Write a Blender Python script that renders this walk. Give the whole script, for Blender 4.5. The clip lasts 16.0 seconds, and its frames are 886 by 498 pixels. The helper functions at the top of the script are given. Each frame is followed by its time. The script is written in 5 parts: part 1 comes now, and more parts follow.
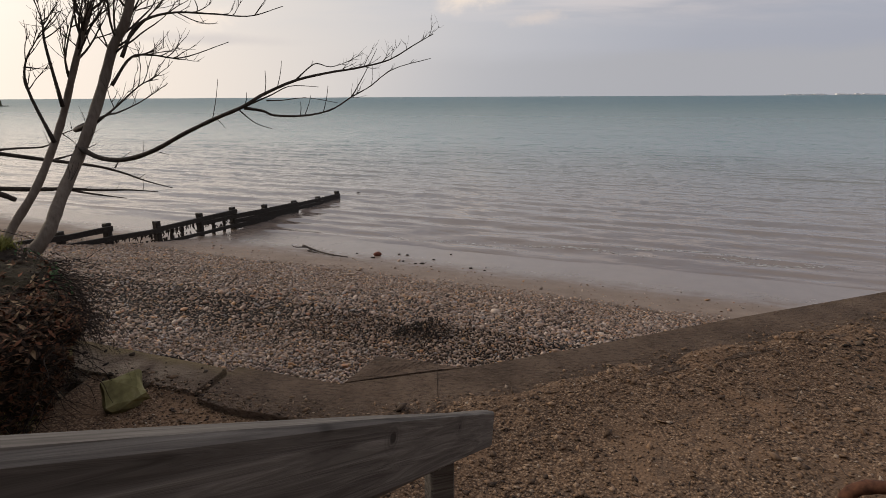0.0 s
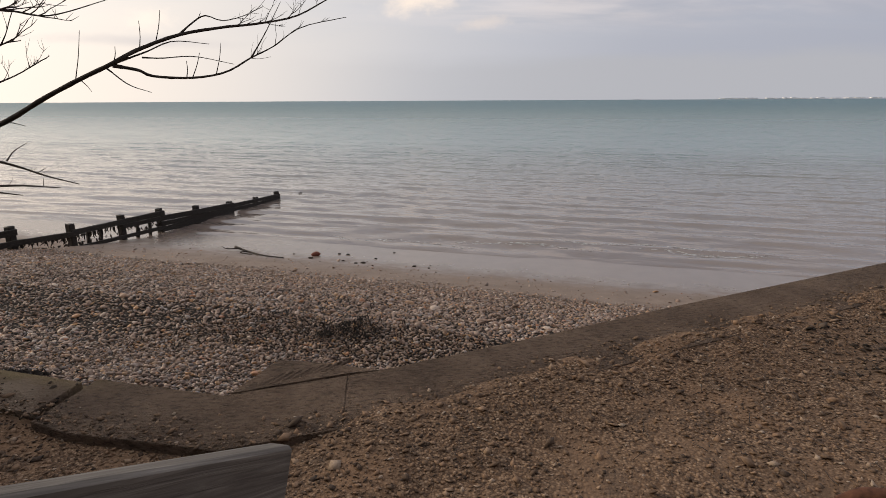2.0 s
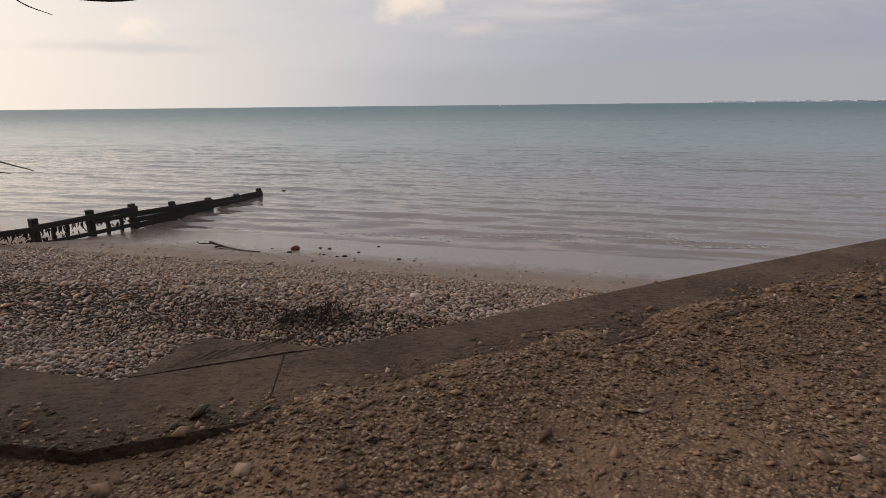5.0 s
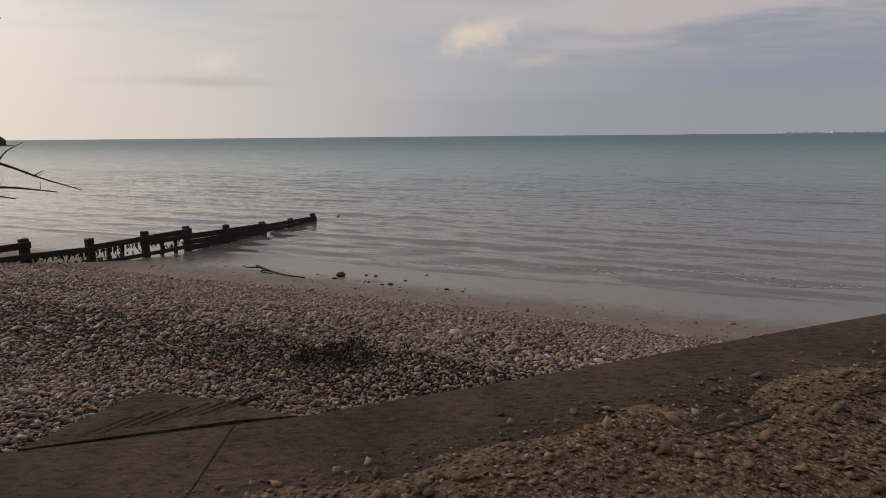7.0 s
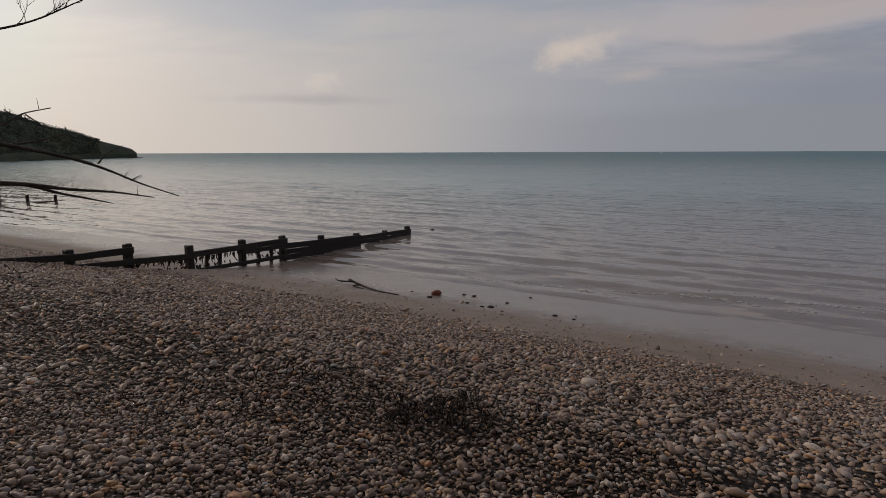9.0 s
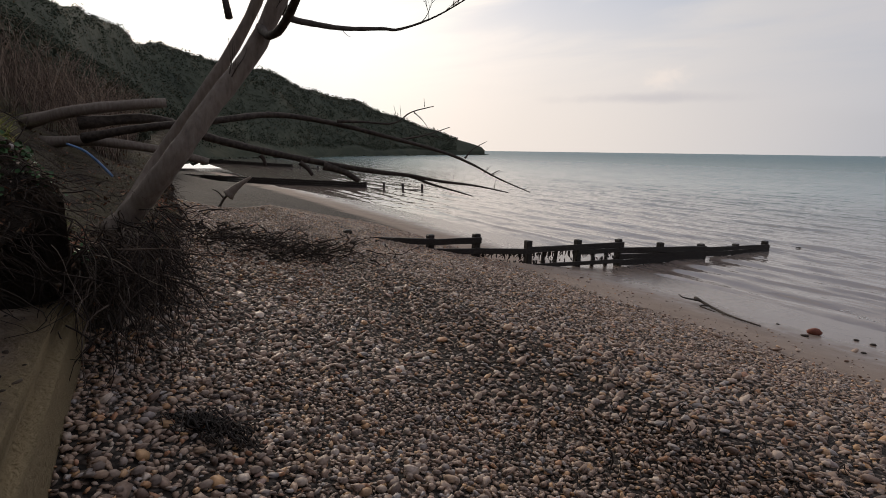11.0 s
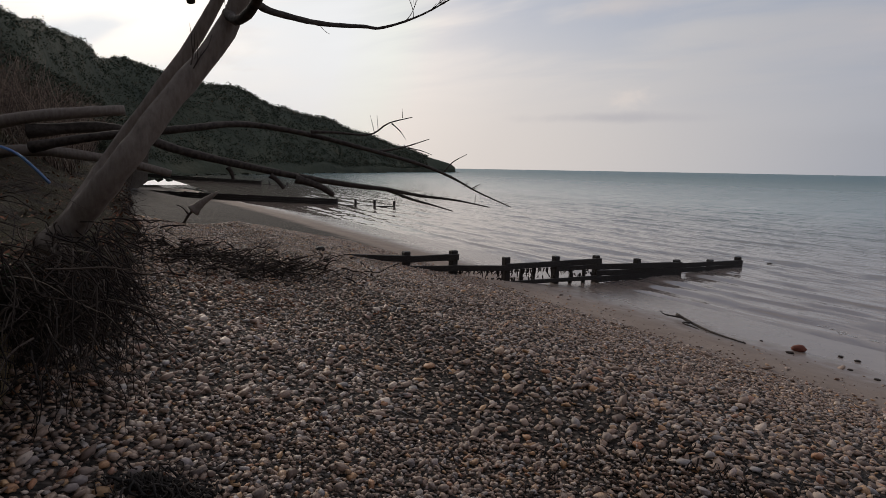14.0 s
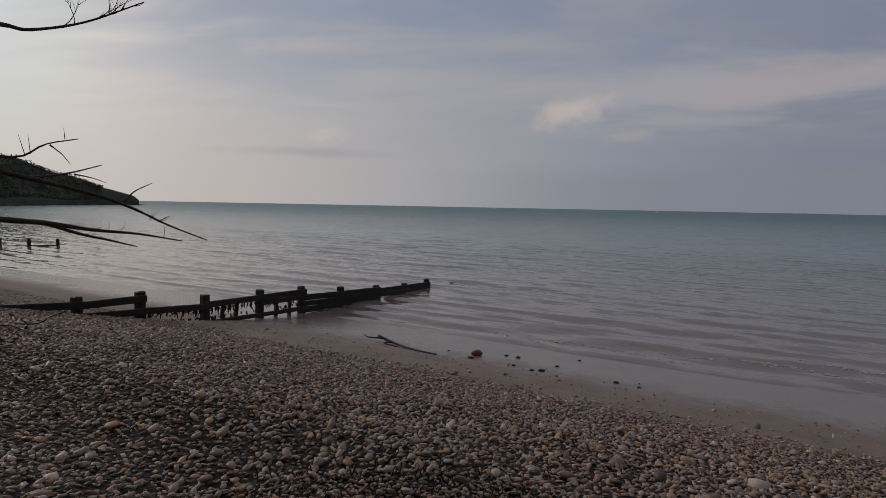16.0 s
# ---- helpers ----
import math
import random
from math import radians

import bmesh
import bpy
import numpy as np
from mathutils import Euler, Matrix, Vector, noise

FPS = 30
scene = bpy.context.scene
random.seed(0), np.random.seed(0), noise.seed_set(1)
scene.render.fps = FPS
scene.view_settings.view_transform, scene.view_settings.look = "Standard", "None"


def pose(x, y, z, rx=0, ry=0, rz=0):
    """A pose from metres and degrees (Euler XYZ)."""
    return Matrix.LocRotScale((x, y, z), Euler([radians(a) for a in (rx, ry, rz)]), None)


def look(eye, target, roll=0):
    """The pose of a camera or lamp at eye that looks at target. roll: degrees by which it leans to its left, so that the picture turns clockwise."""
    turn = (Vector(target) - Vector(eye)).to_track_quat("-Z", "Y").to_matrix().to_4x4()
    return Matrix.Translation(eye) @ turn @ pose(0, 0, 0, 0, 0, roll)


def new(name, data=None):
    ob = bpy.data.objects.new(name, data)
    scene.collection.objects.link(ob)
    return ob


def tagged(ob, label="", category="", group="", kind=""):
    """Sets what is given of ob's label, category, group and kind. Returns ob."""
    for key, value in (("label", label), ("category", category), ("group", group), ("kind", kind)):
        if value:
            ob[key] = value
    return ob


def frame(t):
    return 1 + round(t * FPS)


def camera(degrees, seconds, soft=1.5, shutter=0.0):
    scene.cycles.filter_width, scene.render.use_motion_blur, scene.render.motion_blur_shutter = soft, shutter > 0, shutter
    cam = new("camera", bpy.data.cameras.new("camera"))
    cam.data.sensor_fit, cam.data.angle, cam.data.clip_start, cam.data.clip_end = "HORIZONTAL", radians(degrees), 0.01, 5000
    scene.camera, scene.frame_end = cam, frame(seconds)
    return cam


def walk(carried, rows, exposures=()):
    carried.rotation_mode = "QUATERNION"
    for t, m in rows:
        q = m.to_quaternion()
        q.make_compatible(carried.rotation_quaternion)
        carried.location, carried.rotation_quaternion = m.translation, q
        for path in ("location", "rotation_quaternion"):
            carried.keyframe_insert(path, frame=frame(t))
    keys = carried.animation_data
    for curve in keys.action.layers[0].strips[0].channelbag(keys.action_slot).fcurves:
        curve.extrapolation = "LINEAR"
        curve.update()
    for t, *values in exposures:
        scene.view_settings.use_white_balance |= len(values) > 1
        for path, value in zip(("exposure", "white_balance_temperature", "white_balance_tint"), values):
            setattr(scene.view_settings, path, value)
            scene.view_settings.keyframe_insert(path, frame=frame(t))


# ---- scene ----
cam = camera(75.7, 16.0, soft=0.8)
PATH = [
    (0, (-0.103, 0.072, 6.622), (-0.097, 2.004, 6.104), -0.3),
    (0.5, (-0.05, 0.299, 6.613), (0.016, 2.229, 6.092), -0.3),
    (1, (0.115, 0.489, 6.376), (0.234, 2.416, 5.853), -0.4),
    (1.5, (0.215, 0.726, 6.256), (0.358, 2.653, 5.738), -0.4),
    (2, (0.285, 0.98, 6.125), (0.457, 2.907, 5.619), -0.3),
    (2.5, (0.431, 1.227, 5.984), (0.637, 3.151, 5.479), -0.4),
    (3, (0.44, 1.5, 5.797), (0.652, 3.422, 5.288), -0.5),
    (5.5, (0.683, 2.102, 5.354), (0.872, 4.035, 4.88), -0.7),
    (6, (0.87, 2.382, 5.268), (1.029, 4.323, 4.815), -0.5),
    (6.5, (0.929, 2.72, 5.16), (1.03, 4.67, 4.73), -0.4),
    (7, (0.886, 3.052, 5.153), (0.887, 5.013, 4.764), -0.5),
    (7.5, (0.8, 3.505, 5.06), (0.734, 5.471, 4.696), -0.5),
    (8, (0.643, 4.008, 4.99), (0.504, 5.972, 4.64), -0.5),
    (8.5, (0.506, 4.465, 4.951), (0.309, 6.426, 4.616), -0.3),
    (9, (0.334, 4.814, 4.916), (0.024, 6.761, 4.58), -0.2),
    (9.5, (0.067, 5.17, 4.93), (-0.537, 7.049, 4.604), -0.1),
    (10, (-0.217, 5.414, 4.955), (-1.121, 7.169, 4.635), 0.5),
    (12.5, (-1.279, 5.811, 4.716), (-2.746, 7.118, 4.34), -0.0),
    (13, (-1.352, 5.861, 4.749), (-2.787, 7.206, 4.389), 0.2),
    (13.5, (-1.297, 5.976, 4.746), (-2.666, 7.396, 4.415), 0.6),
    (14, (-1.274, 6.019, 4.765), (-2.492, 7.581, 4.483), 1.0),
    (14.5, (-1.259, 6.013, 4.758), (-2.291, 7.711, 4.529), 1.2),
    (15, (-1.181, 6.062, 4.716), (-2.002, 7.876, 4.528), 1.2),
    (15.5, (-1.212, 5.989, 4.72), (-1.791, 7.896, 4.555), 1.2),
    (16, (-1.224, 5.989, 4.721), (-1.529, 7.96, 4.571), 1.1),
]
EXPOSURES = [(0.0, 0.28, 7050, 10), (0.7, 0.4, 7050, 10), (1.5, 0.5, 7050, 10), (3.0, 0.3, 7050, 10), (5.5, 0.24, 7000, 10), (6.2, 0.0, 6950, 10), (7.0, -0.16, 6900, 10), (8.5, -0.38, 6800, 10), (10.0, -0.4, 6650, 10), (12.5, 1.1, 6700, 10), (13.0, 0.76, 6700, 10), (13.5, 0.26, 6650, 10), (14.0, -0.2, 6430, 10), (14.5, -0.42, 6420, 10), (16.0, -0.64, 6370, 10)]
walk(cam, [(t, look(eye, target, roll)) for t, eye, target, roll in PATH], EXPOSURES)

# ---- world, sun ----
SUN_AZ, SUN_EL = radians(-68.0), radians(17.0)
SUN = Vector((math.sin(SUN_AZ) * math.cos(SUN_EL), math.cos(SUN_AZ) * math.cos(SUN_EL), math.sin(SUN_EL)))


CLOUD_A = (-0.351, 0.929, 0.115)
CLOUD_B = (0.063, 0.985, 0.162)
CLOUD_C = (0.359, 0.914, 0.187)
CLOUD_D = (-0.340, 0.905, 0.256)
CLOUD_E = (-0.363, 0.928, 0.086)
CLOUD_F = (0.159, 0.980, 0.121)


class Nodes:
    """Short writing for node trees."""

    def __init__(self, tree):
        self.tree = tree
        tree.nodes.clear()

    def add(self, kind, ins=None, **props):
        n = self.tree.nodes.new(kind)
        for k, v in props.items():
            setattr(n, k, v)
        for k, v in (ins or {}).items():
            if isinstance(v, bpy.types.NodeSocket):
                self.tree.links.new(v, n.inputs[k])
            else:
                n.inputs[k].default_value = v
        return n

    def math(self, op, a, b=0.0, c=0.0, clamp=False):
        return self.add("ShaderNodeMath", {0: a, 1: b, 2: c}, operation=op, use_clamp=clamp).outputs[0]

    def noise(self, vec, scale, detail=4.0, rough=0.55, dist=0.0):
        n = self.add("ShaderNodeTexNoise", {"Scale": scale, "Detail": detail, "Roughness": rough, "Distortion": dist})
        if vec is not None:
            self.tree.links.new(vec, n.inputs["Vector"])
        return n.outputs["Fac"]

    def ramp(self, fac, stops, soft="LINEAR"):
        n = self.add("ShaderNodeValToRGB", {"Fac": fac})
        e = n.color_ramp.elements
        while len(e) < len(stops):
            e.new(0.5)
        for el, (p, c) in zip(e, stops):
            el.position = p
            el.color = (*c, 1.0) if len(c) == 3 else c
        n.color_ramp.interpolation = soft
        return n.outputs["Color"]

    def mix(self, fac, a, b, mode="MIX"):
        n = self.add("ShaderNodeMix", data_type="RGBA", blend_type=mode)
        for k, v in ((0, fac), (6, a), (7, b)):
            if isinstance(v, bpy.types.NodeSocket):
                self.tree.links.new(v, n.inputs[k])
            else:
                n.inputs[k].default_value = v if k == 0 or len(v) == 4 else (*v, 1.0)
        return n.outputs[2]

    def smooth(self, x, lo, hi):
        n = self.add("ShaderNodeMapRange", {0: x, 1: lo, 2: hi, 3: 0.0, 4: 1.0}, interpolation_type="SMOOTHSTEP")
        return n.outputs[0]

    def scaled(self, vec, s, loc=(0, 0, 0), rot=(0, 0, 0)):
        n = self.add("ShaderNodeMapping", {"Scale": s, "Location": loc, "Rotation": rot})
        self.tree.links.new(vec, n.inputs["Vector"])
        return n.outputs[0]


world = bpy.data.worlds.new("sky")
scene.world = world
world.use_nodes = True
w = Nodes(world.node_tree)
way = w.add("ShaderNodeTexCoord").outputs["Generated"]
sky = w.add("ShaderNodeTexSky", sky_type="NISHITA", sun_disc=False, sun_elevation=SUN_EL, sun_rotation=SUN_AZ, air_density=1.0, dust_density=2.5, ozone_density=1.5).outputs[0]
sep = w.add("ShaderNodeSeparateXYZ", {0: way})
up = sep.outputs[2]
glow = w.add("ShaderNodeVectorMath", {0: way, 1: tuple(SUN)}, operation="DOT_PRODUCT").outputs["Value"]
near_sun = w.smooth(glow, 0.35, 1.0)
# thin high cloud: bright and warm round the sun, grey-lilac away from it
veil = w.ramp(w.math("MULTIPLY_ADD", glow, 0.5, 0.5), [(0.0, (0.24, 0.27, 0.36)), (0.5, (0.31, 0.335, 0.41)), (0.66, (0.42, 0.44, 0.50)), (0.80, (0.57, 0.565, 0.585)), (0.90, (0.78, 0.74, 0.72)), (0.965, (1.15, 1.05, 0.97)), (0.985, (1.6, 1.42, 1.26)), (1.0, (2.6, 2.3, 2.0))], "B_SPLINE")
# cloud plane: direction divided by height gives the right perspective
flat = w.add("ShaderNodeVectorMath", {0: way, 1: w.add("ShaderNodeCombineXYZ", {0: w.math("ADD", w.math("ABSOLUTE", up), 0.10), 1: w.math("ADD", w.math("ABSOLUTE", up), 0.10), 2: 1.0}).outputs[0]}, operation="DIVIDE").outputs[0]
streak = w.noise(w.scaled(flat, (0.55, 1.15, 0.3), rot=(0, 0, 0.2)), 1.2, 5.0, 0.5, 0.35)
blue = w.mix(1.0, sky, (0.075, 0.075, 0.075), "MULTIPLY")
gap = w.math("MULTIPLY", w.smooth(streak, 0.38, 0.62), w.smooth(up, 0.05, 0.34))
high = w.mix(w.math("MULTIPLY", gap, 0.72), veil, w.mix(0.6, blue, (0.40, 0.49, 0.69)))
# small warm-lit puffs in a low row
def cloud(high, d, wide, tall, colour, amount, seed, lean=0.1):
    """One small cloud round the direction d, ragged by noise."""
    d = Vector(d).normalized()
    side = d.cross(Vector((0, 0, 1))).normalized()
    top = side.cross(d)
    a = w.add("ShaderNodeVectorMath", {0: way, 1: tuple(side)}, operation="DOT_PRODUCT").outputs["Value"]
    c = w.add("ShaderNodeVectorMath", {0: way, 1: tuple(top)}, operation="DOT_PRODUCT").outputs["Value"]
    c = w.math("SUBTRACT", c, w.math("MULTIPLY", a, lean))
    r = w.math("SQRT", w.math("ADD", w.math("POWER", w.math("ABSOLUTE", w.math("DIVIDE", a, wide)), 2.0), w.math("POWER", w.math("ABSOLUTE", w.math("DIVIDE", c, tall)), 2.0)))
    front = w.smooth(w.add("ShaderNodeVectorMath", {0: way, 1: tuple(d)}, operation="DOT_PRODUCT").outputs["Value"], 0.5, 0.8)
    rag = w.noise(w.scaled(way, (1, 1, 1.5), loc=(seed, seed * 2.0, 0)), 1.9 / wide, 6.0, 0.6, 0.2)
    m = w.math("SUBTRACT", 1.0, w.smooth(w.math("ADD", r, w.math("MULTIPLY_ADD", rag, 1.7, -0.85)), 0.0, 1.25))
    return w.mix(w.math("MULTIPLY", w.math("MULTIPLY", m, front), amount), high, colour)


puff = w.noise(w.scaled(flat, (0.55, 1.0, 0.2), loc=(3.1, 1.2, 0)), 1.05, 5.0, 0.5, 0.2)
band = w.math("MULTIPLY", w.smooth(up, 0.08, 0.16), w.math("SUBTRACT", 1.0, w.smooth(up, 0.20, 0.34)))
lit = w.math("MULTIPLY", w.smooth(puff, 0.60, 0.70), band)
high = w.mix(w.math("MULTIPLY", lit, 0.18), high, (0.66, 0.58, 0.55))
# grey bank of cloud low over the far coast
low = w.math("SUBTRACT", 1.0, w.smooth(up, 0.0, 0.13))
edge = w.noise(w.scaled(way, (2.0, 2.0, 9.0)), 2.0, 4.0)
bank = w.math("MULTIPLY", w.smooth(w.math("ADD", low, w.math("MULTIPLY", edge, 0.5)), 0.62, 0.95), w.math("SUBTRACT", 1.0, w.smooth(glow, 0.05, 0.62)))
high = w.mix(w.math("MULTIPLY", bank, 0.7), high, (0.335, 0.35, 0.395))
warm = w.math("MULTIPLY", w.math("SUBTRACT", 1.0, w.smooth(up, 0.0, 0.22)), w.smooth(glow, 0.25, 0.95))
high = w.mix(w.math("MULTIPLY", warm, 0.42), high, (0.82, 0.70, 0.60))
billow = w.noise(w.scaled(flat, (0.45, 0.9, 0.2), loc=(7.3, 4.1, 0), rot=(0, 0, -0.3)), 1.1, 6.0, 0.55, 0.4)
high = w.mix(w.math("MULTIPLY", w.math("MULTIPLY", w.smooth(billow, 0.40, 0.62), w.math("MULTIPLY", w.smooth(up, 0.085, 0.17), w.smooth(sep.outputs[0], -0.25, 0.25))), 0.55), high, (0.66, 0.61, 0.62))
high = cloud(high, CLOUD_A, 0.04, 0.018, (0.84, 0.75, 0.69), 0.55, 1.0)
high = cloud(high, CLOUD_B, 0.075, 0.027, (0.82, 0.71, 0.63), 0.75, 2.0, 0.2)
high = cloud(high, CLOUD_C, 0.17, 0.035, (0.56, 0.50, 0.50), 0.65, 3.0)
high = cloud(high, CLOUD_D, 0.10, 0.022, (0.70, 0.64, 0.62), 0.5, 4.0)
high = cloud(high, CLOUD_E, 0.16, 0.010, (0.46, 0.45, 0.49), 0.45, 5.0, 0.0)
high = cloud(high, CLOUD_F, 0.05, 0.012, (0.60, 0.54, 0.52), 0.5, 6.0)
bg = w.add("ShaderNodeBackground", {"Color": high, "Strength": 1.0})
w.tree.links.new(bg.outputs[0], w.add("ShaderNodeOutputWorld").inputs["Surface"])

sun = new("sun", bpy.data.lights.new("sun", "SUN"))
sun.data.energy, sun.data.angle, sun.data.color = 1.15, radians(10), (1.0, 0.88, 0.74)
sun.matrix_world = look(SUN * 50, (0, 0, 0))


# ---- materials ----
def material(name, build, rough=0.9, bump=None):
    m = bpy.data.materials.new(name)
    m.use_nodes = True
    n = Nodes(m.node_tree)
    n.pos = n.add("ShaderNodeTexCoord").outputs["Object"]
    n.rand = n.add("ShaderNodeObjectInfo").outputs["Random"]
    n.isle = n.add("ShaderNodeNewGeometry").outputs["Random Per Island"]
    n.b = n.add("ShaderNodeBsdfPrincipled", {"Roughness": rough, "Specular IOR Level": 0.25})
    col = build(n)
    if isinstance(col, bpy.types.NodeSocket):
        n.tree.links.new(col, n.b.inputs["Base Color"])
    else:
        n.b.inputs["Base Color"].default_value = (*col, 1.0)
    n.tree.links.new(n.b.outputs[0], n.add("ShaderNodeOutputMaterial").inputs["Surface"])
    return m


def relief(n, height, strength=0.5, distance=0.01):
    b = n.add("ShaderNodeBump", {"Height": height, "Strength": strength, "Distance": distance})
    n.tree.links.new(b.outputs[0], n.b.inputs["Normal"])


def shore_s(n):
    """Metres seaward, across the beach."""
    return n.add("ShaderNodeVectorMath", {0: n.pos, 1: (0.38, 0.925, 0.0)}, operation="DOT_PRODUCT").outputs["Value"]


def m_stone(n):
    tone = n.ramp(n.isle, [(0.0, (0.085, 0.065, 0.054)), (0.10, (0.155, 0.115, 0.093)), (0.22, (0.30, 0.235, 0.19)), (0.36, (0.235, 0.175, 0.14)), (0.50, (0.37, 0.30, 0.245)), (0.60, (0.28, 0.225, 0.185)), (0.68, (0.24, 0.245, 0.255)), (0.73, (0.36, 0.29, 0.24)), (0.80, (0.45, 0.30, 0.16)), (0.84, (0.34, 0.18, 0.105)), (0.88, (0.30, 0.31, 0.33)), (0.93, (0.42, 0.36, 0.31)), (1.0, (0.56, 0.52, 0.47))])
    g = n.noise(n.pos, 55.0, 4.0)
    relief(n, n.noise(n.pos, 140.0, 3.0), 0.25, 0.004)
    tone = n.mix(1.0, tone, (1.17, 1.02, 0.925), "MULTIPLY")
    n.b.inputs["Specular IOR Level"].default_value = 0.45
    return n.mix(0.4, tone, n.ramp(g, [(0.3, (0.35, 0.33, 0.31)), (0.7, (1.0, 0.98, 0.95))]), "MULTIPLY")


def m_loose_stone(n):
    tone = n.ramp(n.rand, [(0.0, (0.128, 0.097, 0.085)), (0.35, (0.289, 0.218, 0.179)), (0.6, (0.353, 0.267, 0.216)), (0.75, (0.257, 0.238, 0.244)), (0.88, (0.428, 0.262, 0.141)), (1.0, (0.514, 0.436, 0.385))])
    g = n.noise(n.pos, 40.0, 5.0)
    relief(n, n.noise(n.pos, 120.0, 3.0), 0.25, 0.004)
    return n.mix(0.5, tone, n.ramp(g, [(0.3, (0.4, 0.38, 0.36)), (0.7, (1.0, 0.98, 0.95))]), "MULTIPLY")


def m_beach(n):
    s = shore_s(n)
    wob = n.math("MULTIPLY_ADD", n.noise(n.pos, 0.35, 4.0), 2.4, -1.2)
    s2 = n.math("ADD", s, wob)
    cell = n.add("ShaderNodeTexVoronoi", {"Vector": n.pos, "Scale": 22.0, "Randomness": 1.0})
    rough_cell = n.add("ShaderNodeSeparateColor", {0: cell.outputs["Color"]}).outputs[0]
    # ground colour kept very dark, as painted shade between the built pebbles
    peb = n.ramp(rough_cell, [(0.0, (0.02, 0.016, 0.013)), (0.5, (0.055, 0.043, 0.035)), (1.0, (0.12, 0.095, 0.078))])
    # cell edges darkened too, shade in the gaps of the grit
    gap_shade = n.ramp(cell.outputs["Distance"], [(0.25, (1, 1, 1)), (0.62, (0.22, 0.19, 0.17))])
    peb = n.mix(1.0, peb, gap_shade, "MULTIPLY")
    sand = n.ramp(n.noise(n.pos, 1.1, 6.0, 0.6), [(0.3, (0.22, 0.165, 0.13)), (0.7, (0.31, 0.24, 0.195))])
    sand = n.mix(n.math("MULTIPLY", n.noise(n.pos, 90.0, 2.0), 0.35), sand, (0.12, 0.09, 0.07))
    wet = n.smooth(s2, 16.6, 20.6)
    sand = n.mix(n.math("MULTIPLY", wet, 0.5), sand, (0.17, 0.135, 0.115))
    on_sand = n.smooth(s2, 14.6, 16.6)
    n.tree.links.new(n.math("MULTIPLY_ADD", n.smooth(n.math("ADD", s2, n.math("MULTIPLY_ADD", n.noise(n.pos, 2.5, 4.0), 2.4, -1.2)), 17.0, 20.4), -0.68, 0.92), n.b.inputs["Roughness"])
    n.tree.links.new(n.math("MULTIPLY_ADD", n.smooth(s2, 17.2, 20.0), 0.33, 0.25), n.b.inputs["Specular IOR Level"])
    h = n.mix(on_sand, n.math("SUBTRACT", 1.0, cell.outputs["Distance"]), n.math("MULTIPLY", n.noise(n.pos, 9.0, 5.0), n.math("SUBTRACT", 1.12, n.smooth(s2, 16.8, 20.0))))
    relief(n, h, 0.6, 0.02)
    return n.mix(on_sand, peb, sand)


def m_path(n):
    big = n.noise(n.pos, 0.55, 5.0, 0.6)
    soil = n.ramp(big, [(0.3, (0.12, 0.077, 0.05)), (0.5, (0.2, 0.122, 0.074)), (0.68, (0.28, 0.163, 0.093))])
    cell = n.add("ShaderNodeTexVoronoi", {"Vector": n.pos, "Scale": 46.0})
    one = n.add("ShaderNodeSeparateColor", {0: cell.outputs["Color"]}).outputs[0]
    grit = n.ramp(one, [(0.0, (0.09, 0.062, 0.046)), (0.5, (0.25, 0.16, 0.10)), (1.0, (0.42, 0.29, 0.19))])
    grit = n.mix(0.8, grit, n.ramp(cell.outputs["Distance"], [(0.2, (1, 1, 1)), (0.65, (0.28, 0.23, 0.2))]), "MULTIPLY")
    c = n.mix(n.math("MULTIPLY", n.smooth(n.noise(n.pos, 1.7, 4.0), 0.3, 0.55), 0.85), soil, grit)
    relief(n, n.math("ADD", n.noise(n.pos, 30.0, 5.0), n.math("SUBTRACT", 1.0, cell.outputs["Distance"])), 0.5, 0.015)
    return n.mix(n.math("MULTIPLY", n.smooth(n.noise(n.pos, 3.2, 3.0), 0.55, 0.7), 0.4), c, (0.07, 0.055, 0.045))


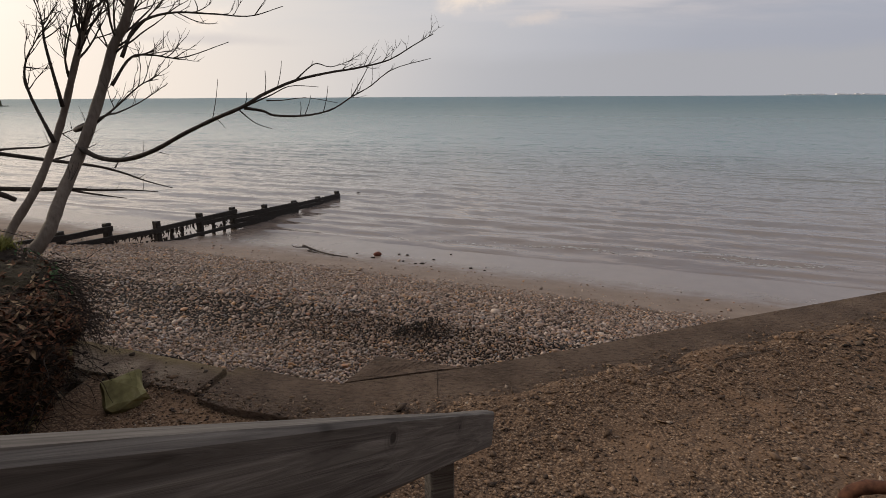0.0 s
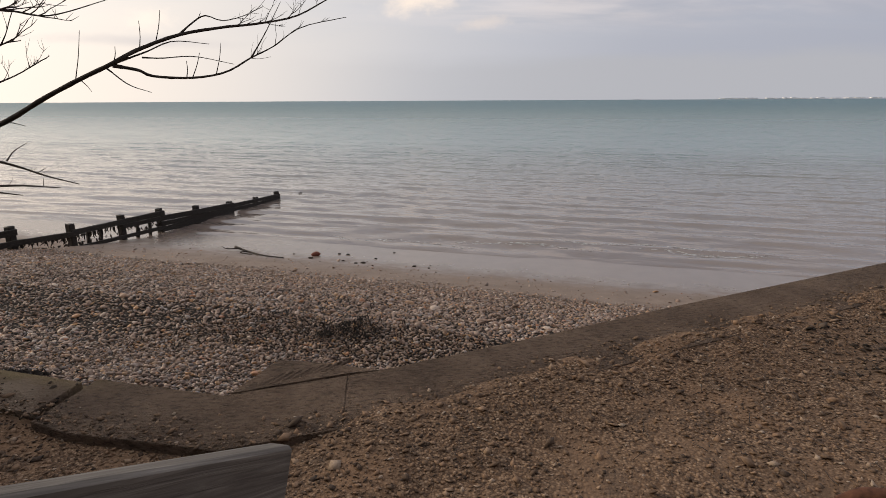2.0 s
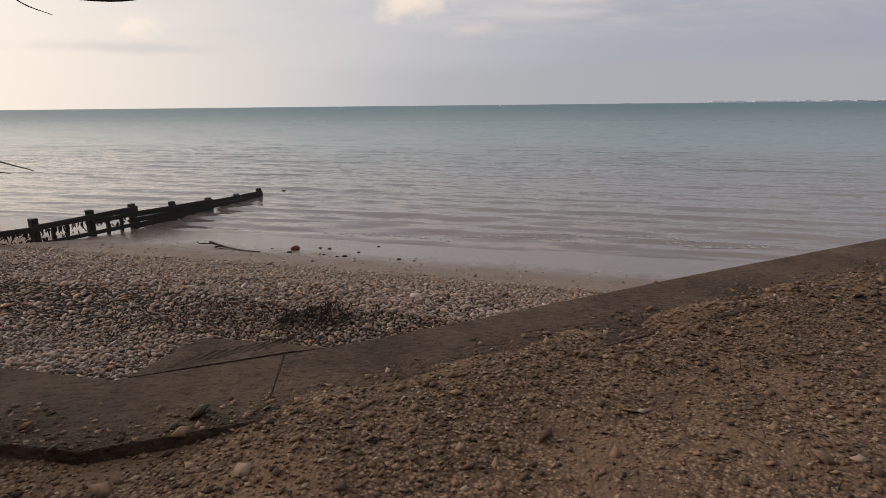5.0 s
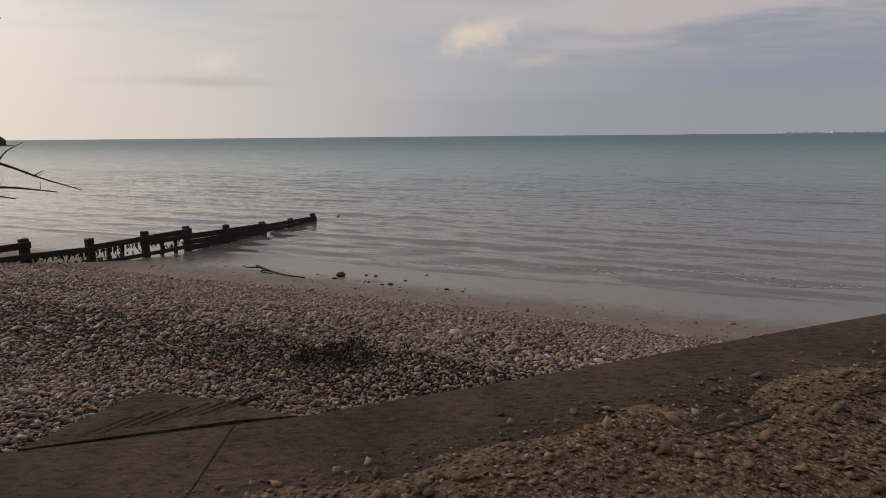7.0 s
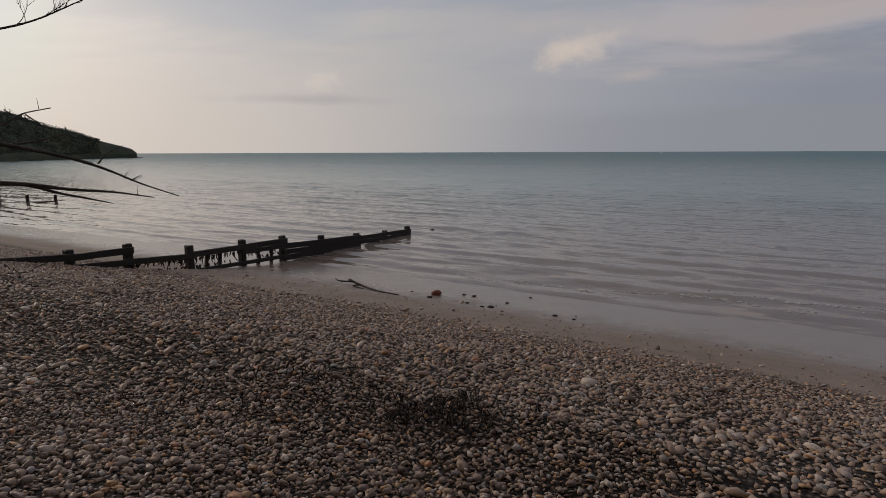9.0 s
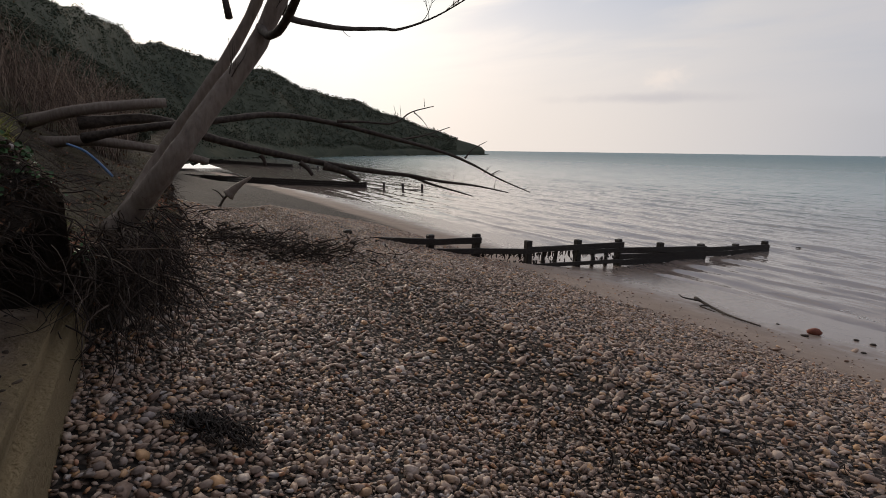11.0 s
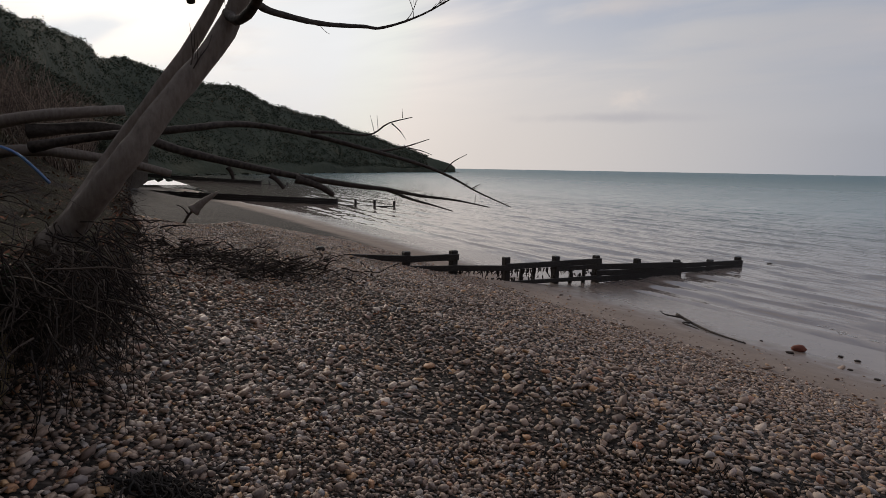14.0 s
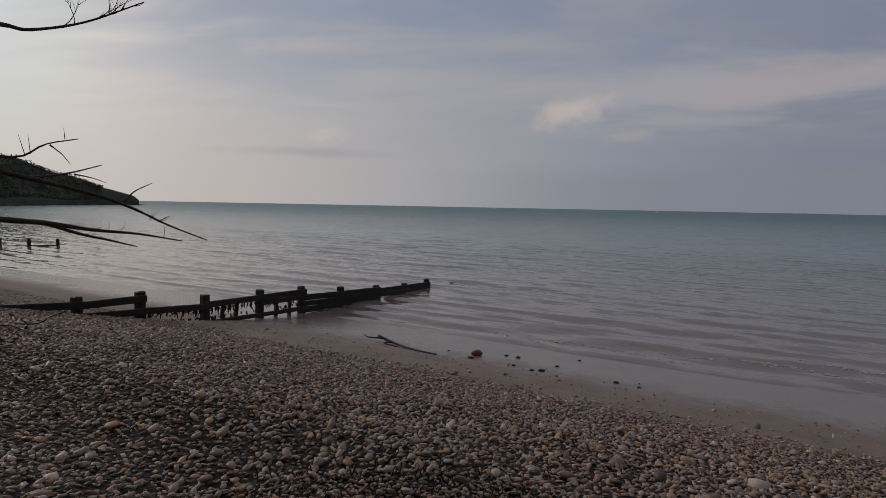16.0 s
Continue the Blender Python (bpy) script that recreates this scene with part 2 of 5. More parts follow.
def m_concrete(n):
    a = n.noise(n.pos, 1.3, 6.0, 0.6)
    c = n.ramp(a, [(0.3, (0.10, 0.066, 0.045)), (0.5, (0.168, 0.112, 0.078)), (0.7, (0.24, 0.166, 0.117))])
    c = n.mix(n.math("MULTIPLY", n.smooth(n.noise(n.pos, 26.0, 4.0), 0.5, 0.72), 0.22), c, (0.30, 0.225, 0.165))
    c = n.mix(n.math("MULTIPLY", n.smooth(n.noise(n.pos, 4.0, 5.0), 0.55, 0.75), 0.55), c, (0.082, 0.058, 0.042))
    rough_grain = n.noise(n.scaled(n.pos, (0.6, 1.6, 1.6), rot=(0, 0, -0.36)), 19.0, 6.0, 0.7)
    c = n.mix(n.math("MULTIPLY", n.smooth(rough_grain, 0.5, 0.64), 0.62), c, (0.038, 0.026, 0.019))
    c = n.mix(n.math("MULTIPLY", n.math("SUBTRACT", 1.0, n.smooth(rough_grain, 0.34, 0.46)), 0.35), c, (0.27, 0.19, 0.135))
    x = n.add("ShaderNodeSeparateXYZ", {0: n.pos}).outputs[0]
    rim = n.add("ShaderNodeVectorMath", {0: n.pos, 1: (0.347, 0.938, 0.0)}, operation="DOT_PRODUCT").outputs["Value"]
    rim = n.math("ADD", rim, n.math("MULTIPLY_ADD", n.noise(n.pos, 3.0, 5.0), 0.5, -0.25))
    algae = n.math("MULTIPLY", n.math("SUBTRACT", 1.0, n.smooth(x, -3.2, -1.9)), n.smooth(rim, 4.3, 4.62))
    c = n.mix(n.math("MULTIPLY", algae, 0.8), c, (0.35, 0.265, 0.14))
    blown = n.math("MULTIPLY", n.math("SUBTRACT", 1.0, n.smooth(x, -3.4, -2.3)), n.smooth(n.noise(n.pos, 2.2, 5.0), 0.36, 0.58))
    c = n.mix(n.math("MULTIPLY", n.math("MULTIPLY", blown, n.math("SUBTRACT", 1.0, n.smooth(rim, 4.3, 4.55))), 0.85), c, (0.50, 0.385, 0.28))
    pits = n.add("ShaderNodeTexVoronoi", {"Vector": n.pos, "Scale": 26.0}).outputs["Distance"]
    relief(n, n.math("SUBTRACT", n.math("ADD", n.math("MULTIPLY", n.noise(n.scaled(n.pos, (0.7, 1.5, 1.5), rot=(0, 0, -0.36)), 15.0, 7.0, 0.72), 1.9), n.math("MULTIPLY", n.smooth(pits, 0.1, 0.4), 0.35)), 0.5), 1.0, 0.05)
    return c


def m_wood_grey(n):
    v = n.scaled(n.pos, (1.2, 30.0, 30.0))
    g = n.noise(v, 2.0, 5.0, 0.6, 1.2)
    c = n.ramp(g, [(0.3, (0.06, 0.05, 0.042)), (0.47, (0.125, 0.108, 0.094)), (0.55, (0.155, 0.136, 0.118)), (0.72, (0.26, 0.232, 0.203))])
    knot = n.add("ShaderNodeTexVoronoi", {"Vector": n.scaled(n.pos, (1.0, 2.2, 2.2)), "Scale": 3.4}).outputs["Distance"]
    c = n.mix(n.math("SUBTRACT", 1.0, n.smooth(knot, 0.03, 0.13)), c, (0.05, 0.042, 0.036))
    for spot, size in (((1.143, 0.0, 0.029), 0.014), ((0.586, 0.0, 0.032), 0.014)):
        away = n.add("ShaderNodeVectorMath", {0: n.scaled(n.pos, (0.62, 0.0, 1.0)), 1: (spot[0] * 0.62, 0.0, spot[2])}, operation="DISTANCE").outputs["Value"]
        away = n.math("ADD", away, n.math("MULTIPLY_ADD", n.noise(n.pos, 16.0, 3.0), 0.02, -0.01))
        rings = n.math("MULTIPLY_ADD", n.math("SINE", n.math("MULTIPLY", away, 520.0)), 0.25, 0.3)
        c = n.mix(n.math("MULTIPLY", rings, n.math("SUBTRACT", 1.0, n.smooth(away, size, size * 2.6))), c, (0.07, 0.058, 0.05))
        c = n.mix(n.math("SUBTRACT", 1.0, n.smooth(away, size * 0.45, size * 0.9)), c, (0.04, 0.032, 0.027))
    relief(n, g, 0.4, 0.004)
    return c


def m_wood_black(n):
    g = n.noise(n.scaled(n.pos, (3.0, 3.0, 14.0)), 3.0, 5.0, 0.6)
    relief(n, g, 0.6, 0.015)
    return n.ramp(g, [(0.3, (0.012, 0.010, 0.009)), (0.7, (0.045, 0.037, 0.031))])


def m_bark(n):
    g = n.noise(n.scaled(n.pos, (9.0, 9.0, 3.0)), 2.5, 6.0, 0.65)
    relief(n, g, 0.5, 0.01)
    return n.ramp(g, [(0.25, (0.11, 0.088, 0.072)), (0.5, (0.18, 0.148, 0.123)), (0.8, (0.25, 0.212, 0.18))])


def m_twig(n):
    return n.ramp(n.noise(n.pos, 14.0, 3.0), [(0.3, (0.03, 0.024, 0.02)), (0.7, (0.085, 0.068, 0.057))])


def m_soil(n):
    g = n.noise(n.pos, 3.0, 7.0, 0.65)
    relief(n, n.noise(n.pos, 11.0, 9.0, 0.8), 1.0, 0.16)
    up_face = n.add("ShaderNodeSeparateXYZ", {0: n.add("ShaderNodeNewGeometry").outputs["Normal"]}).outputs[2]
    c = n.ramp(g, [(0.3, (0.014, 0.010, 0.007)), (0.5, (0.042, 0.029, 0.02)), (0.7, (0.10, 0.07, 0.047))])
    turf = n.math("MULTIPLY", n.smooth(up_face, 0.45, 0.85), n.smooth(n.noise(n.pos, 1.4, 4.0), 0.35, 0.6))
    return n.mix(n.math("MULTIPLY", turf, 0.7), c, (0.075, 0.062, 0.03))


def m_stem(n):
    return n.ramp(n.isle, [(0.0, (0.05, 0.036, 0.028)), (0.5, (0.15, 0.108, 0.084)), (1.0, (0.31, 0.235, 0.18))])


def m_root(n):
    return n.ramp(n.isle, [(0.0, (0.018, 0.013, 0.011)), (0.75, (0.042, 0.03, 0.023)), (0.95, (0.10, 0.075, 0.06)), (1.0, (0.2, 0.16, 0.125))])


def m_grass(n):
    return n.ramp(n.isle, [(0.0, (0.12, 0.13, 0.03)), (0.6, (0.23, 0.23, 0.055)), (1.0, (0.34, 0.30, 0.11))])


def m_leaf(n):
    return n.ramp(n.isle, [(0.0, (0.025, 0.06, 0.022)), (1.0, (0.06, 0.13, 0.045))])


def m_litter(n):
    return n.ramp(n.isle, [(0.0, (0.04, 0.025, 0.018)), (0.5, (0.13, 0.07, 0.04)), (0.85, (0.22, 0.085, 0.045)), (1.0, (0.3, 0.22, 0.13))])


def m_weed(n):
    return n.ramp(n.isle, [(0.0, (0.012, 0.010, 0.009)), (1.0, (0.045, 0.034, 0.027))])


def m_hill(n):
    a = n.noise(n.pos, 0.035, 6.0, 0.6)
    c = n.ramp(a, [(0.3, (0.032, 0.04, 0.028)), (0.55, (0.06, 0.066, 0.044)), (0.75, (0.10, 0.095, 0.062))])
    relief(n, n.noise(n.pos, 0.25, 5.0), 0.6, 2.0)
    return c


def m_wood_far(n):
    return n.ramp(n.isle, [(0.0, (0.03, 0.04, 0.028)), (0.5, (0.05, 0.06, 0.04)), (0.85, (0.072, 0.078, 0.052)), (0.95, (0.10, 0.085, 0.055)), (1.0, (0.12, 0.08, 0.045))])


def m_water(n):
    s = shore_s(n)
    along = n.add("ShaderNodeVectorRotate", {0: n.pos, 3: radians(22.3)}, rotation_type="Z_AXIS").outputs[0]
    steep = 0.0
    for size, amount, seed in (((0.06, 0.42, 1.0), 0.11, 0.0), ((0.25, 1.5, 1.0), 0.3, 5.0), ((1.1, 4.4, 1.0), 0.42, 9.0)):
        wave = n.noise(n.scaled(along, size, loc=(seed, seed, 0.0)), 1.0, 2.0, 0.5, 0.3)
        steep = n.math("ADD", steep, n.math("MULTIPLY_ADD", wave, 2.0 * amount, -amount))
    aside = n.math("MULTIPLY_ADD", n.noise(n.scaled(along, (1.1, 2.6, 1.0), loc=(3.0, 1.0, 0.0)), 1.0, 2.0), 0.3, -0.15)
    calm = n.math("MULTIPLY_ADD", n.smooth(s, 21.5, 60.0), 0.72, 0.28)
    steep, aside = n.math("MULTIPLY", steep, calm), n.math("MULTIPLY", aside, calm)
    tilt = n.add("ShaderNodeCombineXYZ", {0: n.math("ADD", n.math("MULTIPLY", steep, -0.38), n.math("MULTIPLY", aside, -0.925)), 1: n.math("ADD", n.math("MULTIPLY", steep, -0.925), n.math("MULTIPLY", aside, 0.38)), 2: 0.0}).outputs[0]
    facing = n.add("ShaderNodeVectorMath", {0: n.add("ShaderNodeNewGeometry").outputs["Normal"], 1: tilt}, operation="ADD").outputs[0]
    n.tree.links.new(n.add("ShaderNodeVectorMath", {0: facing}, operation="NORMALIZE").outputs[0], n.b.inputs["Normal"])
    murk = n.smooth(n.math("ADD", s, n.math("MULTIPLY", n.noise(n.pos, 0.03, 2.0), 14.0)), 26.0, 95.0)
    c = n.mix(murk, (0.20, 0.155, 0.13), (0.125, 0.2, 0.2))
    # far water painted darker and bluer, standing in for weaker sky reflection
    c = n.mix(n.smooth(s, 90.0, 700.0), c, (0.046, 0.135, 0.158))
    # ripples too small to build count as roughness; gloss is cut far out to mute the low sky
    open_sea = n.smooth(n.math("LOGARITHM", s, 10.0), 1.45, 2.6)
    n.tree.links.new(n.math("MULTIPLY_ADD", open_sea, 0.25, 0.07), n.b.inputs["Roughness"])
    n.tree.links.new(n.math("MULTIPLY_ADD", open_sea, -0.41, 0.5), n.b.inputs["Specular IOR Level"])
    n.b.inputs["IOR"].default_value = 1.33
    return c


STONE = material("pebble_stone", m_stone, 0.55)
LOOSE = material("loose_stone", m_loose_stone, 0.75)
BEACH = material("beach_shingle_and_sand", m_beach, 0.9)
PATHM = material("gravel_path", m_path, 0.95)
CONCRETE = material("worn_concrete", m_concrete, 0.9)
GREYWOOD = material("weathered_rail_wood", m_wood_grey, 0.8)
BLACKWOOD = material("wet_black_timber", m_wood_black, 0.55)
BARK = material("pale_bark", m_bark, 0.85)
TWIG = material("dark_twig", m_twig, 0.9)
SOIL = material("bank_soil", m_soil, 1.0)
CLOD = material("clod", lambda n: n.ramp(n.isle, [(0.0, (0.02, 0.014, 0.01)), (0.8, (0.07, 0.05, 0.034)), (1.0, (0.17, 0.13, 0.095))]), 1.0)
STEM = material("dead_stem", m_stem, 0.95)
ROOT = material("root", m_root, 0.95)
GRASS = material("grass", m_grass, 0.8)
LEAF = material("ivy_leaf", m_leaf, 0.6)
LITTER = material("leaf_litter", m_litter, 0.9)
WEED = material("dried_seaweed", m_weed, 0.8)
HILL = material("hillside", m_hill, 1.0)
FARWOOD = material("woodland", m_wood_far, 1.0)
WATER = material("sea_water", m_water, 0.12)
BRICK = material("brick_red", lambda n: n.ramp(n.noise(n.pos, 30.0, 4.0), [(0.3, (0.12, 0.04, 0.028)), (0.7, (0.24, 0.085, 0.055))]), 0.8)
LICHEN = material("lichened_concrete", lambda n: n.ramp(n.noise(n.pos, 9.0, 5.0), [(0.3, (0.12, 0.105, 0.05)), (0.55, (0.22, 0.195, 0.085)), (0.75, (0.31, 0.28, 0.15))]), 0.95)
RUST = material("rusty_iron", lambda n: n.ramp(n.noise(n.pos, 20.0, 5.0), [(0.3, (0.05, 0.022, 0.014)), (0.7, (0.14, 0.06, 0.035))]), 0.85)
# distance haze is painted in: base colour lightened close to the low sky
FARLAND = material("far_shore_haze_tint", lambda n: n.ramp(n.noise(n.pos, 0.01, 4.0), [(0.3, (0.46, 0.47, 0.52)), (0.7, (0.56, 0.56, 0.60))]), 1.0)
GRAVEL = material("path_gravel", lambda n: n.mix(0.5, n.ramp(n.isle, [(0.0, (0.06, 0.043, 0.034)), (0.35, (0.19, 0.122, 0.078)), (0.75, (0.29, 0.182, 0.115)), (0.94, (0.36, 0.25, 0.17)), (1.0, (0.45, 0.36, 0.28))]), n.ramp(n.noise(n.pos, 60.0, 3.0), [(0.3, (0.5, 0.48, 0.45)), (0.7, (1, 1, 1))]), "MULTIPLY"), 0.85)
LITTERDARK = material("old_litter", lambda n: n.ramp(n.isle, [(0.0, (0.025, 0.02, 0.016)), (0.7, (0.07, 0.052, 0.04)), (1.0, (0.15, 0.11, 0.08))]), 0.95)
FOAM = material("foam", lambda n: (0.72, 0.72, 0.70), 0.7)
WHITE = material("white_render", lambda n: (0.8, 0.78, 0.76), 0.8)
PLASTIC = material("faded_blue_plastic", lambda n: n.ramp(n.noise(n.pos, 15.0, 3.0), [(0.3, (0.08, 0.16, 0.34)), (0.7, (0.15, 0.25, 0.46))]), 0.5)


# ---- mesh helpers ----
def mesh(name, verts, faces, mat, smooth=True):
    me = bpy.data.meshes.new(name)
    me.from_pydata([tuple(v) for v in verts], [], [tuple(f) for f in faces])
    me.materials.append(mat)
    if smooth:
        me.polygons.foreach_set("use_smooth", [True] * len(me.polygons))
    me.update()
    return me


def tri_mesh(name, verts, tris, mat, smooth=True):
    """A large mesh of triangles from numpy arrays."""
    me = bpy.data.meshes.new(name)
    me.vertices.add(len(verts))
    me.vertices.foreach_set("co", np.ascontiguousarray(verts, np.float32).ravel())
    me.loops.add(3 * len(tris))
    me.loops.foreach_set("vertex_index", np.ascontiguousarray(tris, np.int32).ravel())
    me.polygons.add(len(tris))
    me.polygons.foreach_set("loop_start", np.arange(0, 3 * len(tris), 3, dtype=np.int32))
    me.polygons.foreach_set("use_smooth", np.full(len(tris), smooth))
    me.materials.append(mat)
    me.update(calc_edges=True)
    return me


def thing(name, label, category, at=(0, 0, 0), group="", kind=""):
    ob = new(name)
    ob.empty_display_size = 0.2
    ob.location = at
    return tagged(ob, label, category, group, kind)


def part(name, data, parent, label=""):
    ob = new(name, data)
    ob.parent = parent
    return tagged(ob, label)


def grid_mesh(name, pts, mat, smooth=True):
    """pts: array (rows, columns, 3)."""
    r, c, _ = pts.shape
    i = np.arange(r * c).reshape(r, c)
    a, b, d, e = i[:-1, :-1].ravel(), i[:-1, 1:].ravel(), i[1:, 1:].ravel(), i[1:, :-1].ravel()
    return tri_mesh(name, pts.reshape(-1, 3), np.concatenate([np.stack([a, b, d], 1), np.stack([a, d, e], 1)]), mat, smooth)


def tubes(lines, sides=6):
    """Verts and triangles of tapering tubes. lines: list of (points, radii)."""
    V, T, base = [], [], 0
    ang = np.linspace(0, 2 * np.pi, sides, endpoint=False)
    for pts, rad in lines:
        p = np.asarray(pts, float)
        r = np.asarray(rad, float) * np.ones(len(p))
        tan = np.gradient(p, axis=0)
        tan /= np.linalg.norm(tan, axis=1)[:, None] + 1e-9
        ref = np.array([0, 0, 1.0]) if abs(tan[0, 2]) < 0.9 else np.array([1.0, 0, 0])
        side = np.cross(tan, ref)
        side /= np.linalg.norm(side, axis=1)[:, None] + 1e-9
        upv = np.cross(side, tan)
        ring = p[:, None] + r[:, None, None] * (np.cos(ang)[None, :, None] * side[:, None] + np.sin(ang)[None, :, None] * upv[:, None])
        k = len(p)
        V.append(ring.reshape(-1, 3))
        i = base + np.arange(k * sides).reshape(k, sides)
        j = np.roll(i, -1, 1)
        T.append(np.stack([i[:-1].ravel(), j[:-1].ravel(), j[1:].ravel()], 1))
        T.append(np.stack([i[:-1].ravel(), j[1:].ravel(), i[1:].ravel()], 1))
        for ends in (i[0][::-1], i[-1]):
            T.append(np.array([[ends[0], ends[q], ends[q + 1]] for q in range(1, sides - 1)]))
        base += k * sides
    return np.concatenate(V), np.concatenate(T)


def tube_mesh(name, lines, mat, sides=6):
    return tri_mesh(name, *tubes(lines, sides), mat)


def spline(ctrl, n=24):
    """A smooth line through control points."""
    c = np.asarray(ctrl, float)
    c = np.concatenate([[2 * c[0] - c[1]], c, [2 * c[-1] - c[-2]]])
    out = []
    segs = len(c) - 3
    for q in np.linspace(0, segs - 1e-6, n):
        k, t = int(q), q - int(q)
        a, b, d, e = c[k : k + 4]
        out.append(0.5 * (2 * b + (d - a) * t + (2 * a - 5 * b + 4 * d - e) * t * t + (3 * b - a - 3 * d + e) * t ** 3))
    return np.array(out)


def box_mesh(name, size, mat, bevel=0.01, jitter=0.0, seed=0, cuts=0):
    """A bevelled box, centred, with worn edges."""
    bm = bmesh.new()
    bmesh.ops.create_cube(bm, size=1.0, matrix=Matrix.Diagonal((*size, 1)))
    if cuts:
        long = max(size)
        bmesh.ops.subdivide_edges(bm, edges=[e for e in bm.edges if e.calc_length() > 0.6 * long], cuts=cuts)
    if bevel:
        bmesh.ops.bevel(bm, geom=[e for e in bm.edges if e.calc_face_angle(0) > 0.5], offset=bevel, segments=1, affect="EDGES")
    rnd = random.Random(seed)
    for v in bm.verts:
        v.co += Vector([rnd.uniform(-jitter, jitter) for _ in range(3)])
    me = bpy.data.meshes.new(name)
    bm.to_mesh(me)
    bm.free()
    me.materials.append(mat)
    return me


def prism(name, outline, z0, z1, mat, bevel=0.03, rounds=2):
    """An upright block over a plan outline."""
    bm = bmesh.new()
    low = [bm.verts.new((x, y, z0)) for x, y in outline]
    f = bm.faces.new(low)
    ext = bmesh.ops.extrude_face_region(bm, geom=[f])
    for v in ext["geom"]:
        if isinstance(v, bmesh.types.BMVert):
            v.co.z = z1
    bmesh.ops.recalc_face_normals(bm, faces=bm.faces)
    bmesh.ops.bevel(bm, geom=[e for e in bm.edges if min(v.co.z for v in e.verts) > z1 - 0.01], offset=bevel, segments=rounds, affect="EDGES")
    for face in bm.faces:
        face.smooth = rounds > 2 and len(face.verts) == 4 and face.calc_area() < 1.0
    me = bpy.data.meshes.new(name)
    bm.to_mesh(me)
    bm.free()
    me.materials.append(mat)
    return me


rng = np.random.default_rng(7)


def wavy(x, y, seed, scale):
    """Cheap smooth noise on arrays, about -1 to 1."""
    r = np.random.default_rng(seed)
    out = 0
    for k in range(6):
        a, f, p = r.uniform(0, 2 * np.pi), r.uniform(0.6, 2.0) / scale, r.uniform(0, 2 * np.pi)
        out = out + np.sin((np.cos(a) * x + np.sin(a) * y) * f + p)
    return out / 3.0


# ---- the ground ----
NX, NY = 0.38, 0.925


def sea_s(x, y):
    return NX * x + NY * y


PROFILE_S = (-5.0, 3.5, 4.6, 5.4, 6.2, 7.0, 7.9, 9.2, 12.0, 15.1, 16.2, 19.3, 21.8, 26.0, 40.0, 90.0)
PROFILE_Z = (3.4, 3.4, 3.3, 3.0, 2.76, 2.56, 2.40, 2.46, 1.83, 1.08, 0.84, 0.36, 0.19, -0.05, -0.7, -4.0)


def beach_z(x, y):
    s = sea_s(x, y) + 0.0023 * np.minimum(0.0, np.asarray(x) + 20.0) ** 2
    z = np.interp(s, PROFILE_S, PROFILE_Z)
    lump = np.clip((16.5 - s) / 6.0, 0.12, 1.0)
    return z + lump * (0.05 * wavy(x, y, 3, 2.2) + 0.025 * wavy(x, y, 4, 0.7))


BACK_X = (-6.0, -2.53, -2.2, -0.99, 0.27, 1.24, 3.0, 6.0, 14.0)
BACK_Y = (6.5, 5.2, 5.0, 4.64, 4.94, 5.37, 6.05, 7.1, 10.0)


def path_z(x, y):
    d = np.maximum(0.0, 2.6 - y)
    back = np.interp(x, BACK_X, BACK_Y)
    near = np.clip(1 - (back - y) / 0.9, 0, 1) ** 0.7 * np.clip((x + 0.5) / 0.7, 0, 1)
    over = np.clip((y - back) / 0.34, 0, 1)
    lap = 3.66 + near * (0.103 + 0.012 * wavy(x, y, 13, 0.16) + 0.004 * wavy(x, y, 14, 0.6)) - 0.04 * over * near
    lap = lap + 0.05 * np.clip((0.4 - x) / 0.6, 0, 1) * np.clip((y - 3.4) / 0.6, 0, 1)
    return lap + (1 - 0.92 * near) * (0.05 * wavy(x, y, 11, 1.6) + 0.02 * wavy(x, y, 12, 0.4)) + 0.42 * d + 0.03 * np.maximum(0, -1.5 - x)


def sheet(name, us, ss, zfun, mat):
    u, s = np.meshgrid(us, ss)
    x, y = NX * s + NY * u, NY * s - NX * u
    return grid_mesh(name, np.stack([x, y, zfun(x, y)], -1), mat)


us = np.concatenate([np.linspace(-260, -40, 40), np.linspace(-39, 30, 190), np.linspace(31, 90, 20)])
ss = np.concatenate([np.linspace(-3, 24, 160), np.linspace(24.5, 90, 40)])
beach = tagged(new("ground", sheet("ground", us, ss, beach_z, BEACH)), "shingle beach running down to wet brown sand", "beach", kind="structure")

# land behind the sea wall
gx, gy = np.meshgrid(np.linspace(-3.9, 14, 260), np.concatenate([np.linspace(-9, 2.5, 50), np.linspace(2.6, 10.4, 200)]))
gy = np.minimum(gy, np.interp(gx, BACK_X, BACK_Y) + np.interp(gx, (-0.5, 0.4), (0.05, 0.34)))
path = tagged(new("path_ground", grid_mesh("path_ground", np.stack([gx, gy, path_z(gx, gy)], -1), PATHM)), "sandy brown gravel path with scattered stones and twigs", "path", kind="structure")

# rising ground added unseen behind the walker: closes the place inland, blocks sky light from there
hx, hq = np.meshgrid(np.concatenate([np.linspace(-9, 15, 60), np.linspace(16, 95, 50)]), np.concatenate([np.linspace(0, 1, 30), np.linspace(1.05, 2.2, 12)]))
foot = np.interp(hx, (-9, 12, 20, 40, 95), (-6.8, -6.8, -3.0, 6.0, 26.0))
hy = foot - 24.0 * hq
hz = 3.66 + np.interp(hx, (12, 20), (3.8, 0.0)) + 27.0 * np.minimum(hq, 1.0) + 4.0 * np.maximum(0, hq - 1) + np.clip(hq * 8, 0, 1) * (0.6 * wavy(hx, hy, 15, 4.0) + 0.2 * wavy(hx, hy, 16, 1.1))
